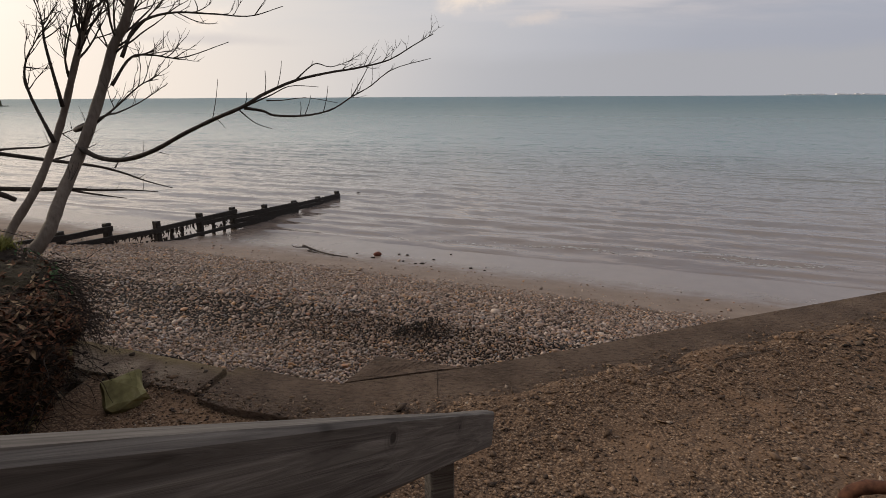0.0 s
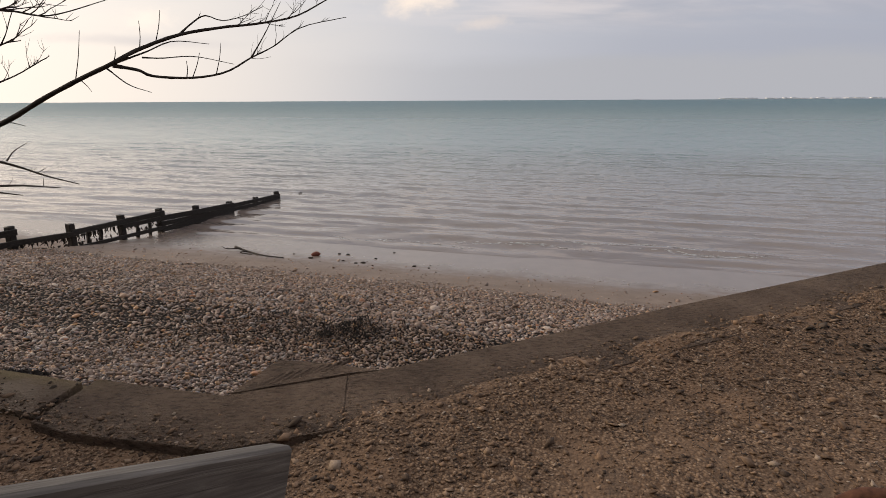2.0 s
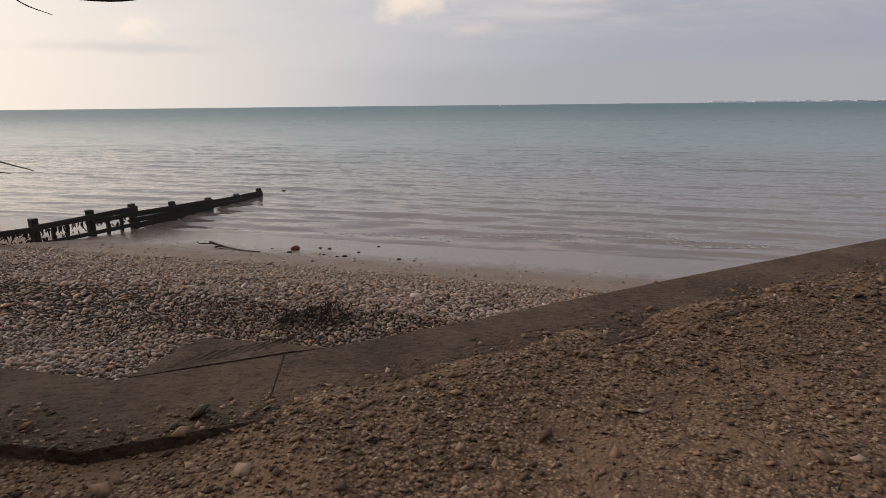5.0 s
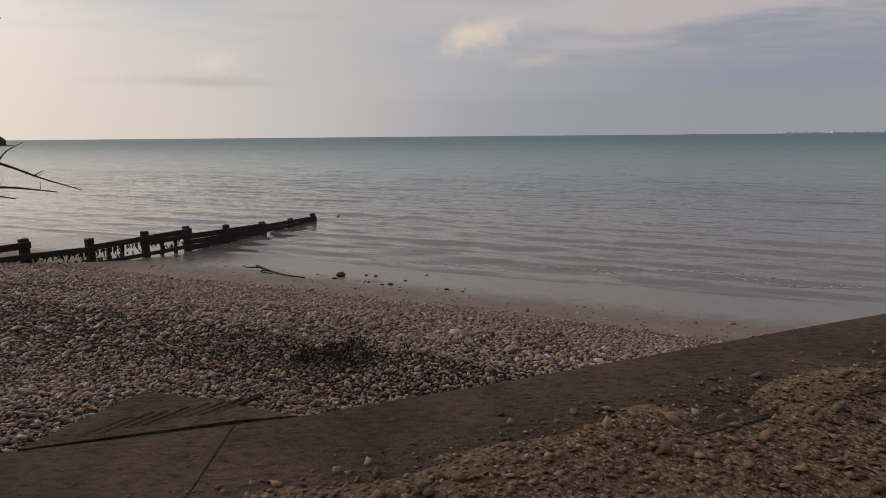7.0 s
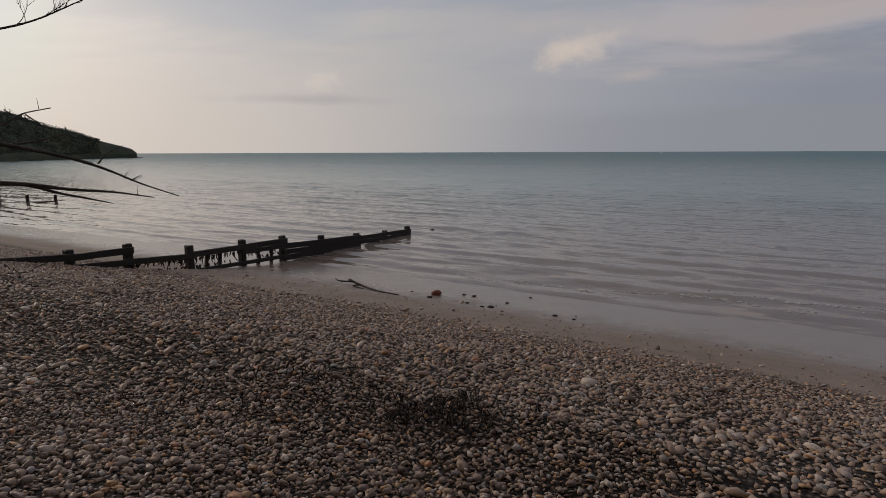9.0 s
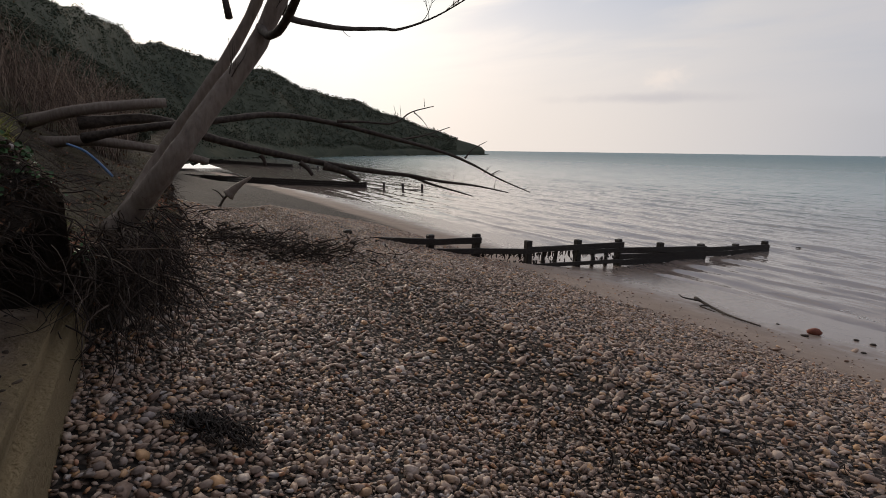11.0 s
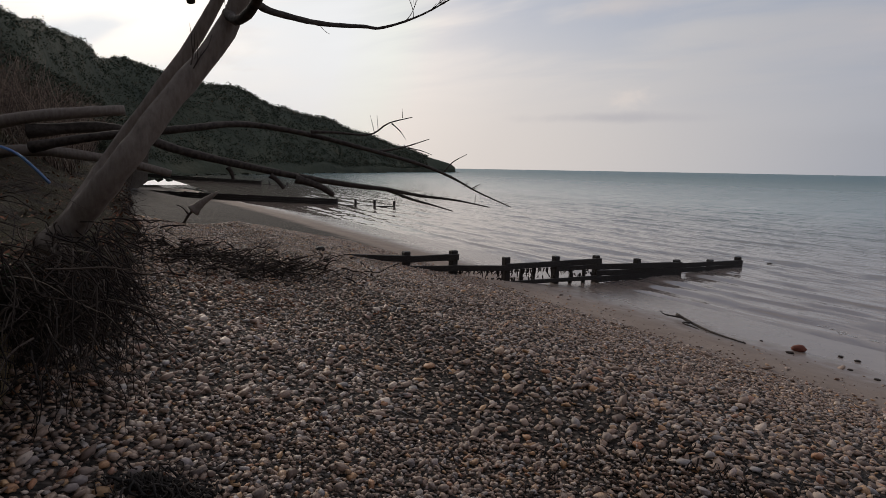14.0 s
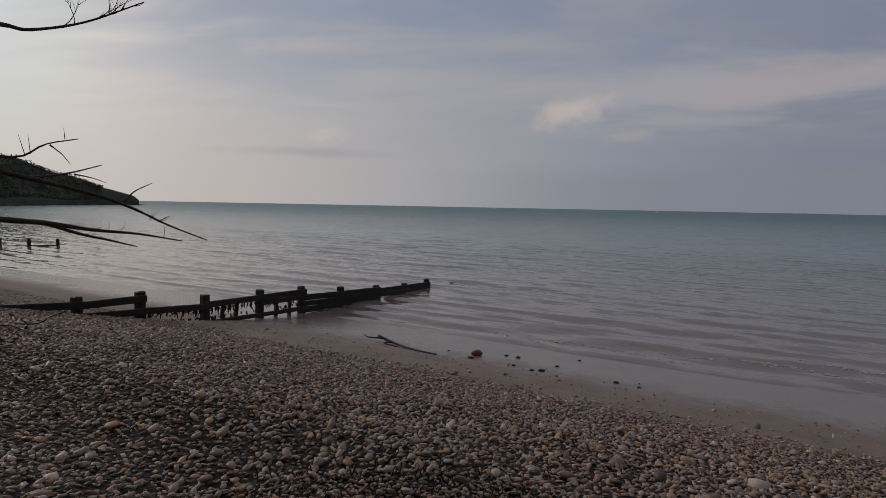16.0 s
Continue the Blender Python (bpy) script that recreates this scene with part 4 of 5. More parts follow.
extra = [
    limb("branch", [(-4.98, 8.9, 6.8), (-4.75, 9.1, 7.2), (-4.5, 9.25, 7.25), (-4.1, 9.4, 7.22), (-3.45, 9.67, 7.47)], 0.022, 0.005, TWIG, tree, 20),
    limb("branch", [(-4.8, 8.95, 7.2), (-4.6, 9.1, 7.65), (-4.2, 9.35, 7.86), (-3.6, 9.57, 7.87), (-3.1, 9.74, 7.86), (-2.6, 9.86, 8.02)], 0.024, 0.005, TWIG, tree, 24),
    limb("branch", [(-5.26, 8.8, 6.25), (-5.02, 9.0, 6.49), (-4.68, 9.18, 6.82), (-4.46, 9.29, 6.9)], 0.018, 0.005, TWIG, tree, 14),
    limb("branch", [(-5.68, 8.45, 6.0), (-5.92, 8.45, 6.73), (-5.89, 8.46, 7.11), (-5.69, 8.56, 7.49)], 0.026, 0.006, TWIG, tree, 16),
    limb("branch", [(-5.57, 8.6, 6.5), (-5.66, 8.59, 7.35), (-5.64, 8.58, 7.64), (-5.66, 8.52, 7.93)], 0.024, 0.006, TWIG, tree, 14),
]
kids = list(BOUGHS)
brow = [b for b in kids if b.name.startswith("branch")]
for e, on in zip(extra, kids[-5:]):
    spray(on, twigs(e, 2, 0.7, 0.009, 0.25, 9))
spray(brow[0], twigs(long_limb[30:], 2, 0.4, 0.005, 0.2, 16) + [(spline([a, (Vector(a) * 0.5 + Vector(b) * 0.5) + Vector((0.01, 0, 0)), b], 6), np.linspace(0.006, 0.003, 6)) for a, b in spikes])
spray(brow[1], twigs(under[14:], 1, 0.3, 0.004, 0.25, 12))
spray(brow[2], twigs(loop, 1, 0.2, 0.0035, 0.2, 8))
spray(brow[7], twigs(back_limb[26:], 2, 0.45, 0.006, 0.6, 7) + twigs(back_limb, 1, 0.22, 0.005, 0.6, 5))
spray(kids[0], twigs(trunk[27:], 3, 1.7, 0.018, 0.2, 18) + twigs(trunk[14:26], 2, 0.5, 0.008, 0.5, 5))
spray(kids[1], twigs(stem[17:], 3, 1.5, 0.018, 0.3, 14))

# ---- the fallen tree ----
fallen = thing("fallen_tree", "fallen dead tree with bare branches reaching over the beach", "fallen tree")
rnt = random.Random(4)
fa = limb("branch", [(-13.4, 9.6, 5.0), (-12.6, 10.3, 5.2), (-11.6, 11.4, 5.38), (-11.5, 12.6, 5.55), (-10.9, 13.6, 5.42), (-10.0, 14.5, 5.13), (-9.5, 15.7, 4.83), (-9.1, 16.3, 4.56), (-8.95, 17.2, 4.2), (-8.72, 18.3, 3.82)], 0.085, 0.012, TWIG, fallen, 44)
fb = limb("branch", [(-13.9, 9.7, 5.3), (-13.3, 10.9, 5.42), (-12.8, 11.9, 5.05), (-12.1, 12.9, 4.76), (-11.4, 13.9, 4.52), (-10.6, 14.8, 4.34), (-10.2, 15.4, 4.26), (-9.7, 16.0, 4.12), (-9.2, 16.6, 4.03), (-8.7, 17.3, 3.86)], 0.11, 0.012, TWIG, fallen, 44)
fc = limb("branch", [(-10.2, 15.4, 4.26), (-10.1, 16.0, 4.05), (-9.6, 16.3, 3.9), (-9.4, 16.8, 3.75)], 0.04, 0.01, TWIG, fallen, 14)
for ctrl, thick in (
    ([(-10.64, 13.61, 5.44), (-10.43, 14.12, 5.45), (-10.15, 14.8, 5.44), (-9.99, 15.2, 5.7), (-9.77, 15.73, 5.86)], 0.03),
    ([(-10.08, 14.99, 5.09), (-9.85, 15.54, 5.2), (-9.61, 16.13, 5.4)], 0.026),
    ([(-9.45, 16.51, 4.68), (-9.37, 16.72, 4.9), (-9.22, 17.07, 5.09)], 0.02),
    ([(-9.96, 15.27, 5.7), (-9.83, 15.59, 5.37)], 0.014),
    ([(-9.81, 15.65, 5.19), (-9.58, 16.2, 5.05)], 0.014),
    ([(-9.18, 17.18, 4.27), (-9.07, 17.44, 4.39)], 0.016),
    ([(-11.4, 13.8, 4.48), (-11.11, 14.18, 4.33), (-10.91, 14.44, 4.13)], 0.085),
    ([(-11.72, 13.39, 4.55), (-11.55, 13.61, 4.26)], 0.055),
    ([(-12.24, 12.72, 4.7), (-12.18, 12.8, 4.45)], 0.05),
):
    ctrl = ctrl if len(ctrl) > 2 else [ctrl[0], tuple((a + b) / 2 + 0.015 for a, b in zip(*ctrl)), ctrl[1]]
    limb("branch", ctrl, thick, thick * (0.3 if thick < 0.05 else 0.7), TWIG, fallen, 14)
fork_twigs = [((-10.11, 14.9, 5.47), (-10.15, 14.81, 5.84)), ((-10.08, 14.98, 5.51), (-10.09, 14.95, 5.85)), ((-9.86, 15.51, 5.83), (-9.87, 15.5, 6.04)), ((-9.25, 17.01, 4.3), (-9.21, 17.11, 4.47)), ((-9.13, 17.3, 3.92), (-9.12, 17.33, 4.15)), ((-9.73, 15.97, 4.1), (-9.61, 16.12, 4.2)), ((-9.57, 16.17, 4.09), (-9.54, 16.21, 4.22))]
limb("trunk", [(-14.8, 9.0, 5.3), (-13.9, 9.7, 5.55), (-13.3, 10.6, 5.7), (-13.1, 11.1, 5.76)], 0.12, 0.1, BARK, fallen, 14, 10, "sawn dark trunk")
limb("trunk", [(-14.5, 9.2, 4.9), (-13.6, 9.8, 4.95), (-13.2, 10.9, 4.8), (-12.8, 11.8, 4.55)], 0.115, 0.08, BARK, fallen, 14, 10)
kids = BOUGHS[-14:]
spray(kids[0], twigs(fa[20:], 1, 0.3, 0.007, 0.4, 6) + [(spline([a, Vector(a) * 0.5 + Vector(b) * 0.5, b], 5), np.linspace(0.01, 0.004, 5)) for a, b in fork_twigs], "dead twigs")
spray(kids[1], twigs(fb[20:], 1, 0.3, 0.008, 0.3, 7), "dead twigs")

# heap of sticks and dried weed below it
lines = []
for _ in range(520):
    x, y = rnd.gauss(-12.5, 1.25), 0
    y = 12.9 + 0.1 * (x + 12.4) + rnd.gauss(0, 0.9)
    p = np.array([x, y, beach_z(x, y) + abs(rnd.gauss(0, 0.16))])
    a, L = rnd.uniform(0, 6.28), rnd.uniform(0.2, 0.65)
    d = np.array([math.cos(a), math.sin(a), rnd.gauss(0.05, 0.3)]) * L / 4
    pts = [p]
    for q in range(4):
        pts.append(pts[-1] + d + np.array([rnd.gauss(0, 0.06), rnd.gauss(0, 0.06), rnd.gauss(-0.01, 0.05)]))
    pts = [np.array([a_[0], a_[1], max(a_[2], float(beach_z(a_[0], a_[1])) + 0.01)]) for a_ in pts]
    lines.append((spline(pts, 9), np.linspace(rnd.uniform(0.008, 0.024), 0.004, 9)))
tagged(new("driftwood_heap", tube_mesh("driftwood_heap", lines, ROOT, 4)), "heap of tangled brown sticks and roots on the shingle", "driftwood", kind="stuff")

# hanging root mat at the end of the wall
lines = []
for _ in range(420):
    x = rnd.uniform(-6.3, -4.75)
    y = 7.0 - 0.62 * (x + 5.2) + rnd.uniform(-0.1, 0.55)
    z = rnd.uniform(3.7, 4.35)
    pts, d = [np.array([x, y, z])], np.array([rnd.gauss(0.2, 0.3), rnd.gauss(0.2, 0.3), -0.3])
    for q in range(6):
        d = d + np.array([rnd.gauss(0, 0.5), rnd.gauss(0, 0.5), rnd.gauss(-0.25, 0.3)])
        d /= np.linalg.norm(d)
        pts.append(pts[-1] + d * rnd.uniform(0.06, 0.17))
    pts = [np.array([a_[0], a_[1], max(a_[2], float(beach_z(a_[0], a_[1])) + 0.02)]) for a_ in pts]
    lines.append((spline(pts, 11), np.linspace(rnd.uniform(0.003, 0.007), 0.0015, 11)))
tagged(new("hanging_roots", tube_mesh("hanging_roots", lines, ROOT, 4)), "curtain of fine dark roots hanging over the shingle", "roots", kind="stuff")


# ---- groynes ----
def groyne(posts, tops, bottoms, planks, group, label, end=True):
    """A timber groyne: posts at plan points, planks as (first post, last post, drop of top, height, thickness)."""
    g = thing("groyne", label, "groyne", (*posts[0], 0.0), group)
    inv = Matrix.Translation((-posts[0][0], -posts[0][1], 0))
    a = math.atan2(posts[-1][1] - posts[0][1], posts[-1][0] - posts[0][0])
    for k, ((x, y), zt, zb) in enumerate(zip(posts, tops, bottoms)):
        ob = part("post", box_mesh("post", (0.24, 0.27, zt - zb), BLACKWOOD, 0.03, 0.012, k), g)
        ob.matrix_basis = inv @ pose(x, y, (zt + zb) / 2, 0.8 * math.sin(k * 5.1), 0.8 * math.cos(k * 3.3), math.degrees(a))
    for k, (i, j, za, zb, hgt, thick) in enumerate(planks):
        p, q = Vector((*posts[i], za)), Vector((*posts[j], zb))
        d = q - p
        ob = part("plank", box_mesh("plank", (d.length + 0.25, thick, hgt), BLACKWOOD, 0.012, 0.008, k + 40, 3), g)
        side = Vector((-d.y, d.x, 0)).normalized() * -0.17
        ob.matrix_basis = inv @ Matrix.Translation((p + q) / 2 + side) @ d.to_track_quat("X", "Z").to_matrix().to_4x4()
    return g


GP = [(-15.15, 17.55), (-13.98, 20.3), (-13.2, 21.9), (-12.3, 24.0), (-11.42, 26.25), (-10.6, 28.3), (-9.7, 30.6), (-8.7, 33.0), (-7.8, 35.3), (-7.0, 37.4)]
GT = [2.26, 1.95, 1.90, 1.52, 1.42, 1.30, 1.0, 0.78, 0.62, 0.62]
GB = [1.4, 0.9, 0.7, 0.2, -0.1, -0.3, -0.4, -0.5, -0.6, -0.7]
first = groyne(GP, GT, GB, [
    (0, 1, 1.98, 1.72, 0.2, 0.09), (1, 2, 1.70, 1.68, 0.22, 0.09), (0, 2, 1.55, 1.28, 0.2, 0.09), (2, 3, 1.30, 1.12, 0.2, 0.09),
    (3, 5, 1.18, 1.08, 0.22, 0.09), (3, 5, 0.55, 0.40, 0.16, 0.09), (4, 5, 0.92, 0.86, 0.18, 0.09),
    (5, 7, 0.84, 0.58, 0.24, 0.09), (5, 7, 0.58, 0.36, 0.22, 0.09), (7, 9, 0.54, 0.36, 0.20, 0.09), (7, 9, 0.32, 0.15, 0.20, 0.09), (5, 7, 0.32, 0.2, 0.24, 0.09)],
    "groynes along the beach", "black weathered timber groyne running into the sea")
for x, y, z in ((-12.05, 24.6, 0.75), (-11.85, 25.2, 0.7), (-11.1, 26.9, 0.62), (-10.85, 27.6, 0.6)):
    ob = part("strut", box_mesh("strut", (0.12, 0.12, 1.0), BLACKWOOD, 0.02, 0.01, 3), first)
    ob.matrix_basis = pose(x - GP[0][0] + 0.05, y - GP[0][1], z, 3, 2, 66)
# weed hanging from the planks, bay by bay
for bay in (2, 3, 4):
    lines = []
    for _ in range(50):
        t = bay + rnd.uniform(0.05, 0.95)
        a = np.array(GP[bay]) * (1 - t + bay) + np.array(GP[bay + 1]) * (t - bay)
        z = np.interp(t, (2, 3, 5), (1.24, 1.05, 0.92)) - rnd.choice((0.0, 0.0, 0.3))
        L = rnd.uniform(0.08, 0.32)
        p = np.array([a[0] + 0.1 - GP[0][0], a[1] - 0.05 - GP[0][1], z])
        lines.append(([p, p + np.array([rnd.gauss(0, 0.03), rnd.gauss(0, 0.03), -L / 2]), p + np.array([rnd.gauss(0, 0.05), rnd.gauss(0, 0.05), -L])], [0.03, 0.03, 0.008]))
    tagged(part("weed", tube_mesh("weed", lines, WEED, 4), first, "hanging dark seaweed"), kind="stuff")
snag = thing("sunken_post", "stump of a sunken groyne post at the water surface", "post")
limb("stump", [(-6.3, 39.4, -0.2), (-6.05, 39.65, 0.06), (-5.8, 39.9, 0.10), (-5.5, 40.2, -0.1)], 0.05, 0.03, BLACKWOOD, snag, 8)


def far_groyne(x0, y0, x1, y1, n, z0, z1, label):
    px = [(x0 + (x1 - x0) * k / (n - 1), y0 + (y1 - y0) * k / (n - 1)) for k in range(n)]
    zt = [z0 + (z1 - z0) * k / (n - 1) for k in range(n)]
    planks = []
    for k in range(n - 4):
        for q in (0.22, 0.5, 0.78, 1.05):
            planks.append((k, k + 1, zt[k] - q, zt[k + 1] - q, 0.27, 0.1))
    planks.append((n - 4, n - 1, zt[n - 4] - 0.85, zt[n - 1] - 0.7, 0.16, 0.1))
    groyne(px, zt, [z - 1.8 for z in zt], planks, "groynes along the beach", label)


far_groyne(-92.0, 39.0, -46.8, 55.0, 20, 1.25, 0.85, "black timber groyne further along the bay")
far_groyne(-185.0, 90.0, -109.0, 86.5, 22, 1.5, 0.9, "distant dark timber groyne across the bay")

# ---- headland ----
AZ = ((-0.985, 0.17, 0.25, 60, 40), (-0.94, 0.286, 0.20, 90, 60), (-0.918, 0.367, 0.153, 190, 110), (-0.885, 0.444, 0.137, 250, 110), (-0.843, 0.523, 0.124, 280, 120), (-0.80, 0.593, 0.093, 320, 130), (-0.759, 0.646, 0.078, 380, 110), (-0.709, 0.704, 0.050, 440, 100), (-0.668, 0.744, 0.032, 520, 60), (-0.63, 0.775, 0.016, 585, 30), (-0.605, 0.796, 0.006, 612, 15), (-0.600, 0.80, 0.0, 620, 5))
EX, EY, EZ = -1.3, 6.0, 4.72
az = np.array([math.atan2(a, b) for a, b, *_ in AZ])
fine = np.linspace(az[0], az[-1], 220)
tanel, d0, dd = (np.interp(fine, az, [r[k] for r in AZ]) for k in (2, 3, 4))
rows = []
for f, hh in ((0.0, -1.0), (0.03, 3.0), (0.06, 4.5), (0.2, 0.2), (0.4, 0.42), (0.6, 0.66), (0.8, 0.87), (1.0, 1.0), (1.3, 0.9), (2.2, 0.5)):
    r = d0 + dd * f
    top = (d0 + dd) * tanel + EZ
    z = np.full_like(r, hh) if f < 0.1 else np.minimum(top, np.maximum(2.0, top * hh))
    z = np.minimum(z, top) if f >= 0.03 else z
    x, y = EX + np.sin(fine) * r, EY + np.cos(fine) * r
    rows.append(np.stack([x, y, z + (0.0 if f < 0.03 else 1.0) * 0.035 * top * wavy(x, y, 51, 14.0)], -1))
hill_pts = np.array(rows)
headland = tagged(new("headland", grid_mesh("headland", hill_pts[:, ::-1], HILL)), "dark wooded headland sloping down to the sea", "hill", kind="structure")

ICO_V, ICO_T = V12, np.array(T20)


def clump_cloud(centres, size, seed, mat, name, per=9, leaf=0.3):
    """Foliage: many small ragged leaf sprays round each centre, denser at its skin."""
    r = np.random.default_rng(seed)
    c = np.repeat(centres, per, 0)
    s = np.repeat(size, per)
    d = r.normal(size=c.shape)
    d /= np.linalg.norm(d, axis=1)[:, None]
    c = c + d * (s * r.uniform(0.35, 1.0, len(s)) ** 0.5)[:, None] * np.array([1.0, 1.0, 0.8])
    u = r.normal(size=c.shape)
    u -= (u * d).sum(1)[:, None] * d * 0.6
    u /= np.linalg.norm(u, axis=1)[:, None]
    v = np.cross(d + 0.4 * r.normal(size=c.shape), u)
    v /= np.linalg.norm(v, axis=1)[:, None]
    a = (s * leaf * r.uniform(0.5, 1.3, len(s)))[:, None]
    quad = np.stack([c - u * a, c - v * a * 0.6, c + u * a, c + v * a * 0.7 + d * a * 0.3], 1)
    t = np.array([(0, 1, 2), (0, 2, 3)])[None] + 4 * np.arange(len(c))[:, None, None]
    return tri_mesh(name, quad.reshape(-1, 3), t.reshape(-1, 3), mat, False)


def rubble(centres, size, seed, mat, name):
    """Boulders: crumpled lumps."""
    r = np.random.default_rng(seed)
    v = ICO_V[None] * size[:, None, None] * r.uniform(0.5, 1.3, (len(centres), 12, 1)) * np.array([1.3, 1.0, 0.5]) + centres[:, None]
    return tri_mesh(name, v.reshape(-1, 3), (ICO_T[None] + 12 * np.arange(len(centres))[:, None, None]).reshape(-1, 3), mat, False)


r = np.random.default_rng(61)
k, q = r.uniform(12, 205, 5200), r.uniform(2.2, 7.4, 5200)
i, j = q.astype(int), k.astype(int)
cent = hill_pts[i, j] + (hill_pts[np.minimum(i + 1, 9), j] - hill_pts[i, j]) * (q - i)[:, None]
dist = np.hypot(cent[:, 0], cent[:, 1])
tagged(new("far_wood", clump_cloud(cent, np.clip(dist * 0.006, 0.8, 2.4) * r.uniform(0.5, 1.4, 5200), 62, FARWOOD, "far_wood", 22, 0.2)), "dark scrub and trees covering the headland", "woodland", kind="stuff")
# nearer trees on the slope behind the beach
cent = []
for _ in range(900):
    kk = toe_index(16.0 + 34.0 * rnd.random() ** 1.5)
    cent.append(bank_at(kk, rnd.uniform(8.8, 15.0)) + np.array([0, 0, 0.5]))
tagged(new("slope_wood", clump_cloud(np.array(cent), rng.uniform(0.6, 1.7, len(cent)), 63, FARWOOD, "slope_wood", 330, 0.10)), "dense dark evergreen scrub on the slope", "woodland", kind="stuff")
# rocks at the foot of the headland
kk = r.uniform(60, 218, 260).astype(int)
cent = hill_pts[0, kk] * np.array([1, 1, 0]) + r.normal(size=(260, 3)) * np.array([7, 7, 0.2])
tagged(new("shore_rocks", rubble(cent, r.uniform(0.8, 2.8, 260), 64, HILL, "shore_rocks")), "dark boulders at the foot of the headland", "rocks", kind="stuff")

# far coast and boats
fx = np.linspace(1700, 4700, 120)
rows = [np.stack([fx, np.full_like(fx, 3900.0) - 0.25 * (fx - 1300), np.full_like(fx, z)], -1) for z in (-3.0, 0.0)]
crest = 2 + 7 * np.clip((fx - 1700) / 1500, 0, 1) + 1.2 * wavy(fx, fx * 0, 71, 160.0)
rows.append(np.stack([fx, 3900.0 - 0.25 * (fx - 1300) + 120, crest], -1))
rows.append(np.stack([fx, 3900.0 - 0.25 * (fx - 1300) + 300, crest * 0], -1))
tagged(new("far_coast", grid_mesh("far_coast", np.array(rows)[:, ::-1], FARLAND)), "low coast across the water, haze put into its pale colour", "coast", kind="structure")
block = box_mesh("building", (1, 1, 1), WHITE, 0.04)
for k in range(46):
    x = rnd.uniform(2150, 3500)
    b = new("building", block)
    hgt = rnd.uniform(4, 8)
    b.matrix_basis = Matrix.Translation((x, 3890.0 - 0.25 * (x - 1300), 2.5 + hgt / 2)) @ Matrix.Diagonal((rnd.uniform(18, 60), 20, hgt, 1))
    tagged(b, "tiny white building on the far coast", "building", "far town")


def boat(x, y, size, turn):
    b = thing("boat", "small pale boat far out on the water", "boat", (x, y, 0.0), "far boats")
    b.rotation_euler = (0, 0, turn)
    v = [(-1, -0.3, -0.1), (0.6, -0.3, -0.1), (1.2, 0, -0.1), (0.6, 0.3, -0.1), (-1, 0.3, -0.1), (-1.05, -0.38, 0.3), (0.7, -0.38, 0.36), (1.45, 0, 0.45), (0.7, 0.38, 0.36), (-1.05, 0.38, 0.3)]
    f = [(0, 1, 6, 5), (1, 2, 7, 6), (2, 3, 8, 7), (3, 4, 9, 8), (4, 0, 5, 9), (5, 6, 7, 8, 9), (4, 3, 2, 1, 0)]
    part("hull", mesh("hull", [Vector(p) * size for p in v], f, WHITE, False), b)
    c = part("cabin", box_mesh("cabin", (0.7 * size, 0.45 * size, 0.4 * size), WHITE, 0.05 * size), b)
    c.location = (-0.1 * size, 0, 0.5 * size)
    m = part("mast", box_mesh("mast", (0.06 * size, 0.06 * size, 1.1 * size), WHITE, 0.0), b)
    m.location = (0.1 * size, 0, 1.1 * size)


boat(412, 2000, 4.0, 0.4)
boat(-140, 2100, 3.4, 2.4)

# ---- handrail of the steps ----
rail = thing("handrail", "weathered grey timber handrail beside the steps", "handrail")


def beam(name, a, b, hgt, thick, mat, parent, drop=0.0, seed=1):
    a, b = Vector(a), Vector(b)
    d = b - a
    ob = part(name, box_mesh(name, (d.length, thick, hgt), mat, 0.006, 0.003, seed, 5), parent)
    ob.matrix_basis = Matrix.Translation((a + b) / 2 - Vector((0, 0, hgt / 2 + drop))) @ d.to_track_quat("X", "Z").to_matrix().to_4x4()
    return ob


beam("rail", (-0.78, -1.0, 7.212), (0.058, 1.91, 5.515), 0.125, 0.05, GREYWOOD, rail)
beam("brace", (-0.13, 1.6, 5.60), (-0.04, 1.9, 5.44), 0.09, 0.04, GREYWOOD, rail, seed=4)
post_leg = part("post", box_mesh("post", (0.09, 0.09, 1.75), GREYWOOD, 0.008, 0.003, 6, 4), rail)
post_leg.matrix_basis = pose(-0.115, 1.84, 4.53, 0, 0, 17)
post_leg = part("post", box_mesh("post", (0.09, 0.09, 1.9), GREYWOOD, 0.008, 0.003, 7, 4), rail)
post_leg.matrix_basis = pose(-0.73, -0.6, 5.9, 0, 0, 17)

# steps under the walker
steps = thing("steps", "concrete steps going down to the path", "steps", kind="structure")
for k in range(9):
    z = 3.80 + 0.172 * k
    ob = part("step", box_mesh("step", (1.3, 0.42, 0.16), CONCRETE, 0.012, 0.004, k), steps)
    ob.location = (0.62 - 0.055 * k, 2.15 - 0.30 * k, z - 0.08)

# ---- rubbish and rocks by the bank and on the sand ----
def rock_mesh(name, size, seed, mat, sub=2, rough=0.18):
    bm = bmesh.new()
    bmesh.ops.create_icosphere(bm, subdivisions=sub, radius=1.0)
    for v in bm.verts:
        f = 1 + rough * noise.noise(v.co * 1.3 + Vector((seed * 7.1, 0, 0))) + 0.4 * rough * noise.noise(v.co * 3.1 + Vector((0, seed * 3.7, 0)))
        v.co = Vector((v.co.x * size[0], v.co.y * size[1], v.co.z * size[2])) * f
    for face in bm.faces:
        face.smooth = True
    me = bpy.data.meshes.new(name)
    bm.to_mesh(me)
    bm.free()
    me.materials.append(mat)
    return me


